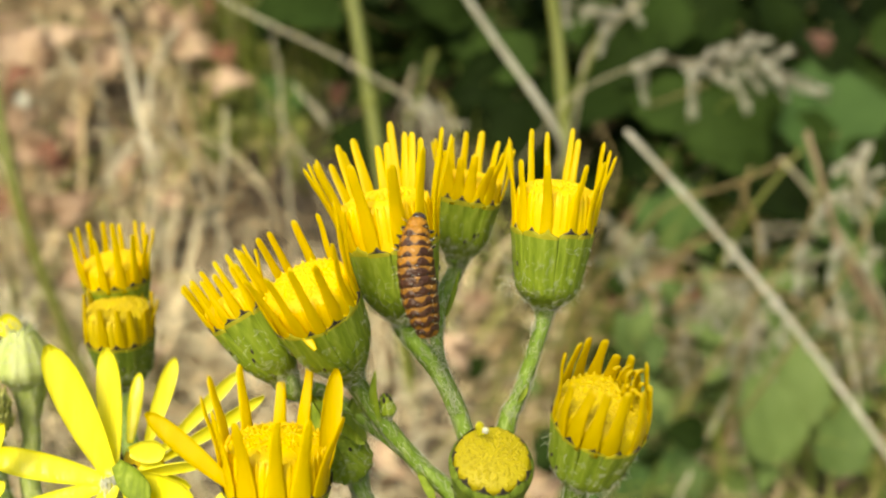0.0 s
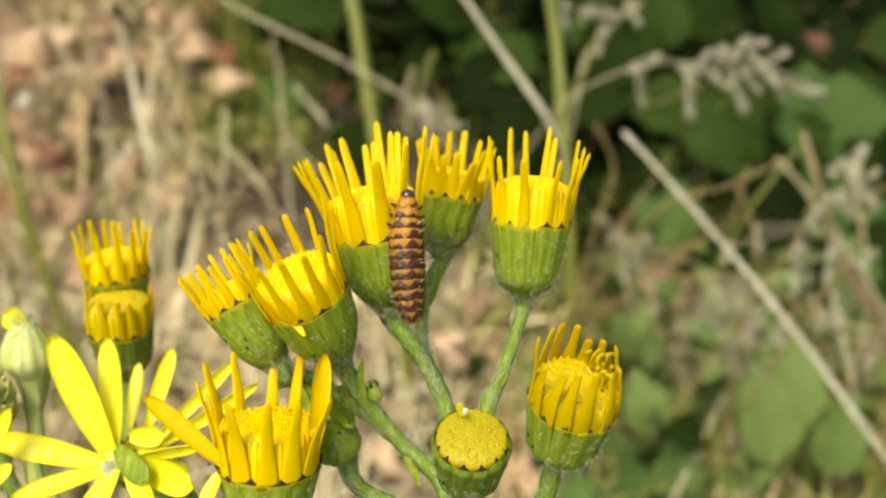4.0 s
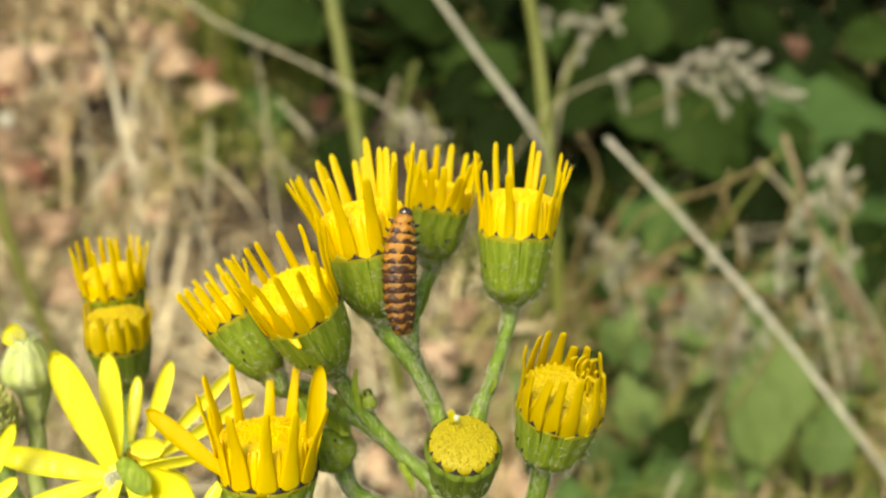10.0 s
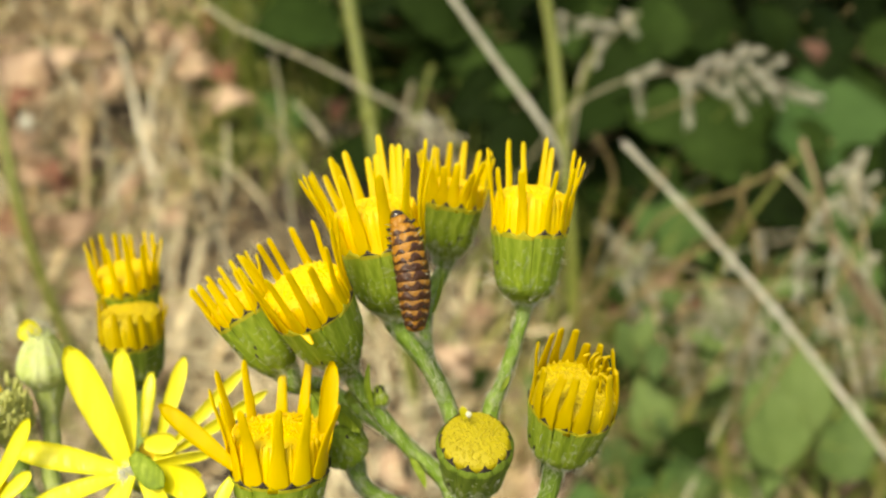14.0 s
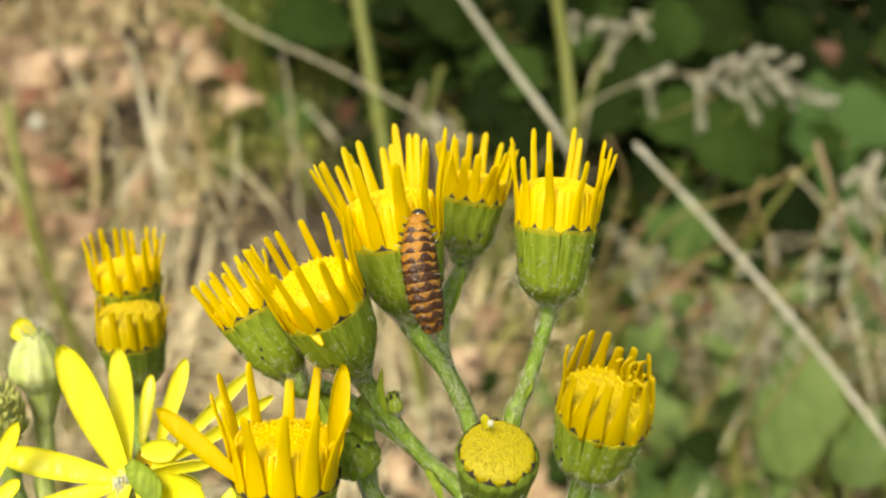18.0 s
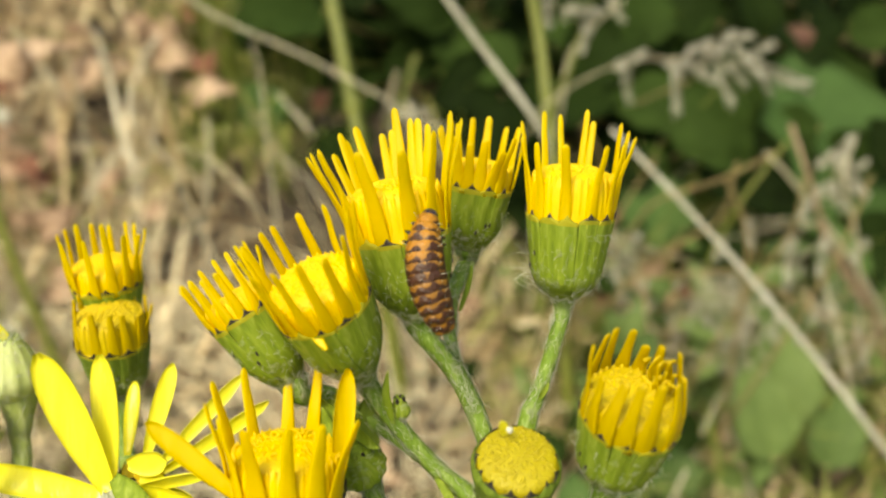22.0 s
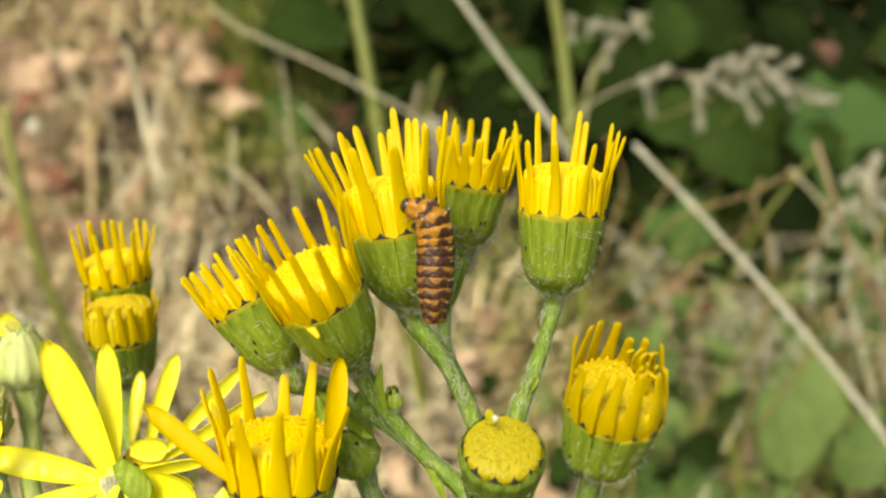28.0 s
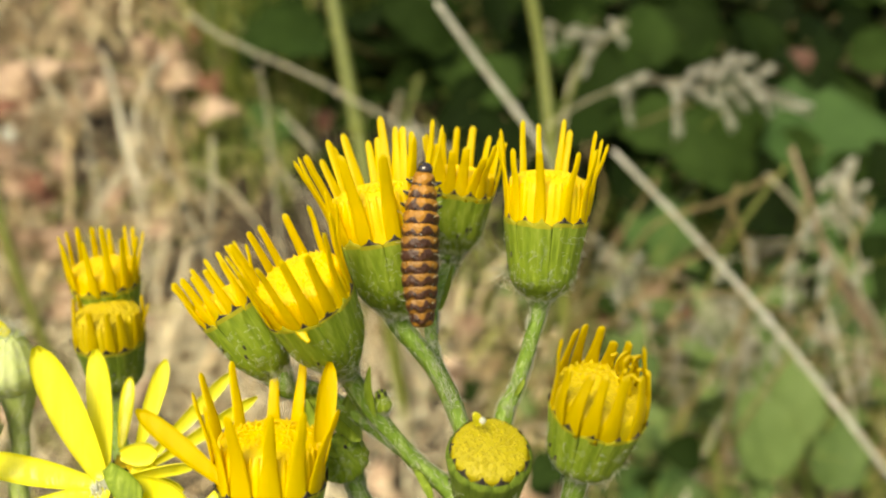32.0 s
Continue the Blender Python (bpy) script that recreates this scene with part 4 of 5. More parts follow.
    if rays:
        foot_wide = min(ray_wide * foot, math.tau * r * 0.97 / max(10, len(plan)))
        shapes, upright = ([ray_mesh(ray_len, ray_wide * k, bend * s, mat, foot_wide, r, point=point, hug=near) for k, s in ((0.9, 1.0), (1.0, 0.4), (1.08, 1.6))] for near in (0.3, -0.12))
        for k, (a, long, out) in enumerate(plan):
            ray = pose(0, 0, 0, 0, 0, a) @ Matrix.Translation(Vector((0, r * 0.985, -0.6)) * MM) @ pose(0, 0, 0, -out, rr.uniform(-1.5, 1.5), rr.uniform(-9, 9)) @ Matrix.Diagonal((1, 1, (long - 0.35) / ray_len, 1))
            part("ray", (shapes if out > 4.5 else upright)[k % 3], head, ray)
    return head


H_RIGHT = flower_head((11.1, 2.0, 2.3), 4, 12, 4.2, 12, 8.8, 0.95, 8, seed=1, dome=5.3, cup=8.4, plan=[(5, 10.2, 5), (33, 10.4, 5), (64, 9.6, 4), (98, 8.2, 5), (126, 7.9, 6), (164, 8.2, 7), (200, 8.1, 7), (232, 8.2, 6), (256, 8.8, 5), (275, 9.1, 4), (292, 9.7, 4), (333, 9.8, 5), (342, 10.8, 5)])
H_MID = flower_head((-5.2, 2.0, 0.9), -9, 12, 4.8, 15, 9.8, 1.5, 3, seed=2, point=0.12, foot=1.5, tips=0.45, dome=5.8, neck=0.5, cup=8.6, plan=[(2, 10.4, 10), (355, 10.5, 11), (19, 11.8, 12), (30, 10.5, 11), (38, 11.2, 12), (48, 9.5, 10), (65, 10.3, 12), (90, 10.2, 12), (110, 10.3, 12), (128, 10.6, 12), (160, 9.9, 9), (194, 9.7, 10), (220, 10.6, 10), (250, 11.0, 11), (270, 11.1, 12), (290, 11.7, 12), (321, 10.6, 12), (331, 11.5, 12), (339, 11.5, 12), (347, 12.7, 12)])
H_BACK = flower_head((2.8, 11.0, 5.9), 9, 13, 3.7, 13, 7.8, 1.15, 5, seed=3, foot=1.5, dome=3.4, neck=0.45, cup=7.4, plan=[(14, 7.8, 3), (38, 7.0, 6), (66, 6.8, 7), (95, 6.6, 8), (124, 6.4, 8), (143, 6.4, 9), (162, 5.9, 9), (181, 6.3, 6), (200, 5.6, 9), (219, 6.9, 6), (260, 7.1, 4), (302, 7.6, 3), (326, 7.3, 3), (350, 8.1, 6)])
H_FRONT = flower_head((-12.0, -4.0, -5.3), -22, 32, 4.4, 13, 8.4, 0.95, 12, seed=4, neck=0.6, dome=3.9, cup=9.4, plan=[(20, 7.6, 4), (33, 7.8, 3), (58, 8.0, 3), (85, 8.2, 0), (115, 8.4, 0), (138, 8.6, 2), (160, 8.6, 3), (182, 8.4, 3), (206, 8.0, 3), (232, 8.4, 5), (256, 9.0, 7), (276, 9.4, 8), (292, 9.4, 8), (318, 8.0, 5), (349, 7.6, 4)])
H_SLOPE = flower_head((-20.1, 1.0, -6.2), -31, 9, 3.5, 18, 6.3, 0.8, 2, seed=5, neck=0.5, dome=2.8, cup=8.6, plan=[(10, 6.6, 0), (34, 6.4, 0), (54, 6.2, 0), (76, 6.2, 0), (100, 6.2, 0), (124, 6.0, 0), (146, 6.0, 0), (166, 5.8, 0), (188, 5.8, 0), (212, 5.6, 0), (239, 5.6, 0), (272, 5.8, 6), (300, 6.6, 0), (323, 6.6, 0), (346, 6.6, 0)])
H_FAR = flower_head((-41.1, 23.0, -3.5), 0, 22, 4.1, 12, 7.6, 0.95, 9, seed=6, dome=3.4, cup=6.0, plan=[(6, 6.5, 3), (31, 7.0, 2), (56, 7.4, 0), (76, 7.4, 0), (109, 7.6, 2), (142, 7.8, 3), (182, 8.1, 3), (210, 9.4, -3), (234, 7.8, 0), (258, 7.4, 6), (278, 7.4, 9), (316, 7.1, 0), (334, 7.1, 0)])
H_NEAR_FAR = flower_head((-39.5, 20.0, -10.2), 1, 24, 4.1, 14, 5.4, 1.0, 4, seed=7, dome=4.8, cup=7.0, mat=RAY_DULL, disc=DISC_OLD, cup_mat=GREEN_DULL_SHADED, plan=[(22, 5.1, 0), (42, 5.7, 3), (65, 6.0, -2), (88, 6.2, -6), (131, 6.3, -6), (174, 6.5, -6), (202, 6.2, -3), (224, 5.7, -3), (250, 5.2, 0), (272, 5.6, 9), (306, 5.4, 3), (338, 5.6, 0), (358, 5.6, 0)])
H_LOW = flower_head((-15.6, -4.0, -21.8), 3, 11, 5.1, 10, 9.8, 1.7, 14, seed=8, foot=1.3, dome=5.5, mat=RAY_OLD, disc=DISC_GOLD, fill=0.965, floret=0.14, count=420, cup=7, point=0.2, plan=[(10, 10.8, 9), (45, 10.8, 8), (75, 10.7, 8), (105, 9.8, 9), (135, 9.6, 9), (160, 9.8, 8), (190, 10.0, 8), (216, 9.6, 8), (242, 9.4, 9), (310, 10.4, 6), (344, 11.0, 6)])
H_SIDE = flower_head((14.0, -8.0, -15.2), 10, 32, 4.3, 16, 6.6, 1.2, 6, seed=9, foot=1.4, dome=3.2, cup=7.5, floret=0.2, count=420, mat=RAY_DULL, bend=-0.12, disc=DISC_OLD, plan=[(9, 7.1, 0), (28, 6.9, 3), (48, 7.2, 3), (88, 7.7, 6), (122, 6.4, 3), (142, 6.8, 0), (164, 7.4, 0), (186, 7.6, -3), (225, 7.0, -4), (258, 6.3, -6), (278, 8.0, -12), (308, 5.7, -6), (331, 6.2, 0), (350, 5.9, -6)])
H_BALD = flower_head((4.4, -7.0, -19.3), 3, 42, 3.85, 0, seed=10, dome=1.9, cup=7.5, mat=DISC_DULL, disc=DISC_DULL, cup_mat=GREEN_DULL_SHADED, fill=0.9, floret=0.2, count=300, rough=0.3, cover=0.5, tips=0.85, label="rayless greenish-yellow flower head in a green cup")


def petal(parent, inverse, base, tip, wide, bow=0.0, face=0.0, mat=PETAL, curl=0.0):
    """A flat strap petal from base to tip (crown frame, mm), widest past the middle, with two grooves."""
    a, c = Vector(base), Vector(tip)
    along = c - a
    length = along.length
    along.normalize()
    side = along.cross(Vector((0, -1, 0))).normalized()
    side = Matrix.Rotation(radians(face), 3, along) @ side
    out = side.cross(along)
    verts, faces, n = [], [], 14
    cols = [-1, -0.72, -0.4, 0, 0.4, 0.72, 1]
    for layer in (0, 1):
        for i in range(n + 1):
            t = i / n
            w = wide / 2 * (0.42 + 0.58 * math.sin(min(1, t / 0.6) * math.pi / 2)) * (1 if t < 0.62 else math.sqrt(max(0.04, 1 - ((t - 0.62) / 0.38) ** 2.4)))
            turn = curl * t
            d = length * (t if not curl else math.sin(turn) / curl)
            lift = bow * length * t * (1 - t) + (0 if not curl else length * (1 - math.cos(turn)) / curl)
            for s in cols:
                dent = -0.10 * (abs(s) in (0.4,)) + 0.22 * abs(s) ** 2 * wide / 3
                verts.append((a + along * d + side * (s * w) + out * (lift + dent - 0.14 * layer)) * MM)
    w = len(cols)
    size = (n + 1) * w
    for layer in (0, 1):
        for i in range(n):
            for k in range(w - 1):
                p = layer * size + i * w + k
                quad = (p, p + 1, p + w + 1, p + w)
                faces.append(quad if layer == 0 else quad[::-1])
    rim = [i * w for i in range(n + 1)] + [n * w + k for k in range(1, w)] + [i * w + w - 1 for i in range(n - 1, -1, -1)] + [k for k in range(w - 2, 0, -1)]
    for p, r in zip(rim, rim[1:] + rim[:1]):
        faces.append((p, p + size, r + size, r))
    return part("petal", mesh_of("petal", verts, faces, [mat]), parent, inverse @ CROWN)


def open_head(place, lean, tilt, r, cup, label, disc, cup_mat=GREEN, dome=1.6):
    head = flower_head(place, lean, tilt, r, 0, dome=dome, cup=cup, disc=disc, seed=40 + int(r * 10), label=label, floret=0.3, count=60, cup_mat=cup_mat)
    return head, head.matrix_basis.inverted()


# the open flower beside the cluster, its centre gone to hairs
head, inv = open_head((-33.6, 6.0, -24.7), 25, 60, 1.9, 4.0, "open yellow flower with broad spread petals and a withered centre", PALE)
for base, tip, wide, bow, face in (
    ((-35.2, 4.0, -22.9), (-40.0, 2.0, -9.7), 3.5, 0.06, 10), ((-35.1, 5.0, -22.4), (-35.6, 6.0, -10.4), 2.7, -0.05, -5), ((-36.5, 4.0, -24.1), (-46.6, 2.0, -20.7), 2.8, 0.08, 20),
    ((-35.7, 4.0, -25.0), (-43.3, 0.0, -26.6), 2.2, 0.05, 30), ((-31.3, 4.0, -23.2), (-24.7, 1.0, -25.8), 3.4, -0.1, 0), ((-31.3, 3.0, -24.5), (-28.6, 0.0, -27.7), 2.4, 0.0, 0),
    ((-29.6, 4.0, -22.6), (-24.9, 4.0, -22.2), 1.7, 0.0, 40), ((-33.8, 3.0, -25.1), (-36.0, 0.0, -29.1), 2.6, 0.0, 10),
):
    petal(head, inv, Vector(base).lerp((-33.9, 4.6, -24.0), 0.6), tip, wide, bow, face)
petal(head, inv, (-33.4, 3.0, -21.9), (-29.4, 1.0, -25.1), 2.6, 0.25, -10, GREEN)
bits, r = Bundle(), random.Random(5)
for k in range(46):
    a = Vector((-34.7, 4.0, -23.9)) + Vector((r.uniform(-0.6, 0.6), r.uniform(-0.5, 0.5), r.uniform(-0.5, 0.5)))
    c = a + Vector((r.uniform(-1.4, 0.9), r.uniform(-1.0, 0.4), r.uniform(-3.6, -0.6)))
    bits.add(*tube_data([a * MM, (a + c) / 2 * MM + Vector((0.0002, 0, 0)), c * MM], [0.00008, 0.00004], 4))
part("withered_tuft", bits.mesh("withered_tuft", [DOWN]), head, inv @ CROWN, "tuft of pale withered floret hairs")
head, inv = open_head((-32.7, 9.0, -23.3), 20, 20, 2.2, 4.5, "open yellow flower turned aside, its narrow petals curling", DISC)
for base, tip, wide, bow, face in (
    ((-32.3, 9.0, -21.3), (-29.6, 10.0, -12.0), 1.9, 0.05, 15), ((-31.4, 10.0, -22.6), (-22.9, 12.0, -13.7), 1.6, 0.06, 25), ((-30.7, 9.0, -23.0), (-19.6, 9.0, -16.1), 1.6, 0.1, 25),
    ((-35.3, 12.0, -21.9), (-35.3, 15.0, -14.4), 1.6, 0.0, 0), ((-31.7, 7.0, -23.7), (-26.7, 6.0, -25.2), 1.6, 0.05, 20),
):
    petal(head, inv, base, tip, wide, bow, face)
petal(head, inv, (-33.0, 5.5, -21.3), (-28.9, 4.6, -20.9), 2.5, 0.22, 8, PETAL)
petal(head, inv, (-32.2, 6.5, -22.9), (-29.0, 5.0, -23.2), 1.8, 0.1, 0, PETAL)
# a flower at the cluster's edge, orange-yellow
head = flower_head((-50.3, 0.0, -27.3), 2, 20, 4.6, 0, dome=4.6, cup=6.5, disc=DISC, seed=31, floret=0.34, count=150)
inv = head.matrix_basis.inverted()
for base, tip, wide, bow in (((-47.2, -3.0, -24.3), (-48.6, -4.0, -17.9), 2.0, 0.05), ((-46.3, -2.0, -24.6), (-42.9, -1.0, -17.0), 1.7, -0.12), ((-45.7, -2.0, -25.6), (-42.8, -1.0, -22.7), 1.6, -0.1), ((-50.8, 2.0, -25.1), (-55.5, 4.0, -19.2), 1.8, 0.0)):
    petal(head, inv, base, tip, wide, bow, 0, PETAL)
# a spent ray hanging over the cup of the sloping head
petal(H_FRONT, H_FRONT.matrix_basis.inverted(), (-11.4, -7.8, -9.0), (-12.9, -7.2, -7.2), 0.8, 0.0, 0, RAY_OLD)
# rays of the lowest head that bend aside
head = H_LOW
inv = head.matrix_basis.inverted()
petal(head, inv, (-11.2, -5.0, -21.6), (-9.9, -5.0, -11.1), 1.9, 0.06, 25, RAY_OLD)
petal(head, inv, (-18.9, -7.0, -21.7), (-26.6, -8.0, -14.6), 1.8, 0.06, 25, RAY)
petal(head, inv, (-19.7, -6.0, -22.1), (-21.3, -7.5, -25.4), 1.5, 0.35, 20, PETAL)


def bud(place, lean, tilt, r, height, mat, label, ribs=13, tuft=0, taper=0.45):
    """A closed bud: ribbed barrel drawn in at the top."""
    verts, faces, sides, rings = [], [], ribs * 4, 14
    for i in range(rings + 1):
        t = i / rings
        rad = r * (0.3 + 0.7 * math.sin(min(1, t / 0.42) * math.pi / 2) if t < 0.42 else 1 - taper * ((t - 0.42) / 0.58) ** 1.5)
        for s in range(sides):
            a = math.tau * s / sides
            rr = rad * (1 + 0.035 * math.cos(a * ribs))
            verts.append(Vector((rr * math.cos(a), rr * math.sin(a), height * t)) * MM)
    for i in range(rings):
        for s in range(sides):
            a, b = i * sides + s, i * sides + (s + 1) % sides
            faces.append((a, b, b + sides, a + sides))
    faces += [tuple(range(sides))[::-1], tuple(range(rings * sides, (rings + 1) * sides))]
    m = CROWN @ Matrix.Translation(Vector(place) * MM) @ pose(0, 0, 0, 0, lean) @ pose(0, 0, 0, tilt)
    ob = part("bud", mesh_of("bud", verts, faces, [mat]), ragwort, m, label)
    r0 = random.Random(int(r * 100))
    for k in range(ribs):
        a = math.tau * (k + 0.5) / ribs
        rim = r * (0.95 - taper)
        tip = Vector((rim * math.cos(a), rim * math.sin(a), height)) * MM
        part("bract_tip", mesh_of("bract_tip", *bead(tip, 0.22 * MM, 1.8, (0, 0, 1), 5, 3), [mat if mat == PALE else BLACK if k % 2 else mat]), ob)
    if tuft:
        b = Bundle()
        for k in range(tuft):
            a, s = r0.uniform(0, math.tau), r0.uniform(0, 0.6)
            p = Vector((r * s * math.cos(a), r * s * math.sin(a), height * 0.97))
            c = p + Vector((r0.uniform(-1.3, 1.3), r0.uniform(-1.3, 1.3), r0.uniform(0.5, 2.2)))
            b.add(*tube_data([p * MM, c * MM], [0.00005, 0.00002], 4))
        part("tuft", b.mesh("tuft", [DOWN]), ob, None, "tuft of pale hairs on the closed bud")
    return ob


head = bud((-50.4, 19.0, -17.0), 3, 18, 3.2, 8.0, PALE, "closed pale green bud with a withered yellow petal", 13, 90, 0.58)
petal(head, head.matrix_basis.inverted(), (-49.7, 16.0, -9.5), (-51.9, 15.0, -8.4), 2.8, 0.08, 0, PETAL)
head = wilted = bud((-53.4, 16.0, -22.7), -8, 25, 3.2, 6.6, WILT, "wilted olive flower head with orange remnants", 11, 20)
inv = head.matrix_basis.inverted()
petal(head, inv, (-53.6, 14.0, -16.4), (-54.9, 13.0, -13.6), 1.0, 0.3, 0, RAY_OLD)
petal(head, inv, (-53.5, 13.0, -16.2), (-58.1, 13.0, -15.2), 1.2, 0.1, 0, RAY_OLD)
bud((-9.3, 6.0, -23.5), -20, 40, 2.6, 4.6, GREEN, "small round green bud tucked behind the heads", 13)
bud((-5.5, 3.0, -17.2), -8, 20, 0.9, 2.2, GREEN, "tiny green bud on a stalk", 8)


part("droplet", mesh_of("droplet", *bead(up((3.8, -8.0, -16.2)), 0.32 * MM, 1.0, (0, 0, 1), 10, 6), [DOWN]), ragwort, None, "white speck on the bald head")
petal(H_BALD, H_BALD.matrix_basis.inverted(), (3.5, -7.0, -16.8), (3.2, -8.0, -15.5), 0.8, 0.2)


shag, r = Bundle(), random.Random(21)
for k in range(340):
    a, lift = r.uniform(0, math.tau), r.uniform(0.15, 1.0)
    wide = 3.1 * math.sin(0.5 + lift * 2.1) ** 0.5
    p = Vector((wide * math.cos(a), wide * math.sin(a), 6.4 * lift))
    q = p + Vector((math.cos(a) * r.uniform(0.1, 1.2), math.sin(a) * r.uniform(0.1, 1.2), r.uniform(0.2, 2.2)))
    shag.add(*tube_data([p * MM, (p + q) / 2 * MM + Vector((r.uniform(-2, 2), r.uniform(-2, 2), 0)) * 0.0001, q * MM], [0.0002, 0.00022, 0.00005], 4))
tagged(part("withered_tuft", shag.mesh("withered_tuft", [WILT]), wilted, None, "shaggy olive-brown withered florets"), kind="stuff")


curls, r = Bundle(), random.Random(33)
for k in range(11):
    a, reach = r.uniform(-0.6, 1.5), r.uniform(1.4, 3.2)
    p = Vector((reach * math.cos(a), reach * math.sin(a), 2.6))
    q = p + Vector((r.uniform(-0.5, 0.3), r.uniform(-0.4, 0.6), r.uniform(1.6, 2.8)))
    top = q + Vector((r.uniform(-0.7, 0.7), r.uniform(-0.6, 0.6), r.uniform(-0.3, 0.5)))
    curls.add(*tube_data([v * MM for v in smooth_path([p, (p + q) / 2 + Vector((r.uniform(-0.3, 0.3), 0, 0)), q, top], 3)], [0.00015, 0.00014, 0.0002], 5))
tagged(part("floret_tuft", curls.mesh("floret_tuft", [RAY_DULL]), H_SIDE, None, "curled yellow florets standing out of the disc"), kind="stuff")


def stem(points, radii, name="stalk", mat=STALK, sides=12, head=None, cup=7.0):
    places = [up(p) for p in points]
    if head:
        places = [head.matrix_basis @ (Vector((0, 0, -cup * 0.93)) * MM), head.matrix_basis @ (Vector((0, 0, -cup - 1.2)) * MM), *places]
        radii = [1.45, radii[0] * 1.1, *radii]
    return part(name, tube(name, smooth_path(places, 7), [r * MM for r in radii], mat, sides, 0.085, 0.10), ragwort)


JOIN = (3.8, 2.0, -32.5)
stem([(9.9, 3.5, -8.8), (8.8, 3.3, -12.2), (7.5, 3.0, -15.7), (6.3, 2.5, -18.6), JOIN], [0.76, 0.74, 0.76, 0.95, 1.3], head=H_RIGHT, cup=8.4)
stem([(-0.5, 3.8, -12.6), (2.0, 3.0, -17.9), (3.2, 2.0, -23.4), JOIN], [0.9, 0.85, 0.95, 1.3], head=H_MID, cup=8.6)
stem([(-0.3, 8.5, -5.8), (-0.6, 5.5, -10.4), (0.8, 3.8, -15.2)], [0.8, 0.7, 0.65], head=H_BACK, cup=7.4)
stem([(-6.7, 3.0, -17.0), (-2.6, 4.0, -22.1), (1.5, 3.0, -25.9), JOIN], [0.85, 0.82, 0.95, 1.3], head=H_FRONT, cup=9.4)
stem([(-12.8, 6.0, -15.2), (-8.0, 5.5, -18.1), (-3.8, 4.5, -21.1)], [0.9, 0.8, 0.8], head=H_SLOPE, cup=8.6)
stem([(-39.3, 22.0, -23.2), (-32.1, 16.0, -31.8), (-14.0, 10.0, -39.9)], [1.0, 1.1, 1.3], head=H_NEAR_FAR, cup=7.0)
stem([(-41.2, 25.0, -14.4), (-39.5, 23.0, -22.7)], [0.9, 0.8], head=H_FAR, cup=6.0)
stem([(4.3, -1.0, -28.6), JOIN], [1.1, 1.4], head=H_BALD, cup=7.5)
stem([(11.1, -1.0, -28.6), (6.5, 1.0, -33.8)], [1.0, 1.3], head=H_SIDE, cup=7.5)
stem([(-16.2, 2.0, -32.5), (-4.9, 3.0, -37.5), (3.2, 3.0, -39.8)], [1.1, 1.3, 1.6], head=H_LOW, cup=7.0)
foot = CROWN.inverted() @ Vector((0, 0, -0.02)) / MM
stem([JOIN, (3.9, 4.0, -44.4), (4.2, 11.0, -79.4), tuple(foot)], [1.5, 1.9, 2.4, 3.2], "main_stem")
stem([(-14.0, 10.0, -39.9), (3.3, 6.0, -48.3)], [1.4, 1.6])
stem([(-50.2, 19.0, -16.0), (-50.0, 19.0, -19.0), (-49.8, 19.0, -22.3), (-46.8, 17.0, -32.0), (-23.0, 11.0, -39.0), (-11.2, 8.0, -40.9)], [2.2, 1.35, 0.95, 1.1, 1.3, 1.4], mat=PALE_STALK)
stem([(-53.2, 16.0, -22.5), (-50.9, 15.0, -29.3), (-44.3, 14.0, -35.4)], [1.3, 0.9, 1.1])
stem([(-34.4, 9.0, -26.6), (-27.1, 8.0, -29.3), (-18.2, 6.0, -34.6)], [1.2, 0.9, 1.2])
stem([(-32.8, 11.0, -25.1), (-26.2, 9.0, -30.2), (-17.0, 6.0, -35.8)], [1.2, 0.9, 1.2])
stem([(-51.5, 2.0, -31.2), (-39.7, 6.0, -35.8), (-23.5, 8.0, -37.8)], [1.6, 1.0, 1.2])
stem([(-9.2, 6.0, -23.8), (-7.3, 5.0, -27.1), (0.3, 3.0, -30.0)], [1.2, 0.8, 1.0])


def bract_leaf(points, wide, mat=GREEN):
    line = smooth_path([up(p) for p in points], 5)
    verts, faces, n = [], [], len(line)
    for layer in (0, 1):
        for i, p in enumerate(line):
            t = i / (n - 1)
            w = wide / 2 * math.sin(math.pi * (0.15 + 0.85 * t)) ** 0.8 * MM
            for s in (-1, 0, 1):
                verts.append(p + Vector((s * w, (abs(s) * w * 0.4) + layer * 0.00012, 0)))
    size = n * 3
    for layer in (0, 1):
        for i in range(n - 1):
            for k in (0, 1):
                a = layer * size + i * 3 + k
                quad = (a, a + 1, a + 4, a + 3)
                faces.append(quad if layer == 0 else quad[::-1])
    rim = [i * 3 for i in range(n)] + [n * 3 - 2] + [i * 3 + 2 for i in range(n - 1, -1, -1)] + [1]
    for a, b in zip(rim, rim[1:] + rim[:1]):
        faces.append((a, a + size, b + size, b))
    part("stalk_leaf", mesh_of("stalk_leaf", verts, faces, [mat]), ragwort)


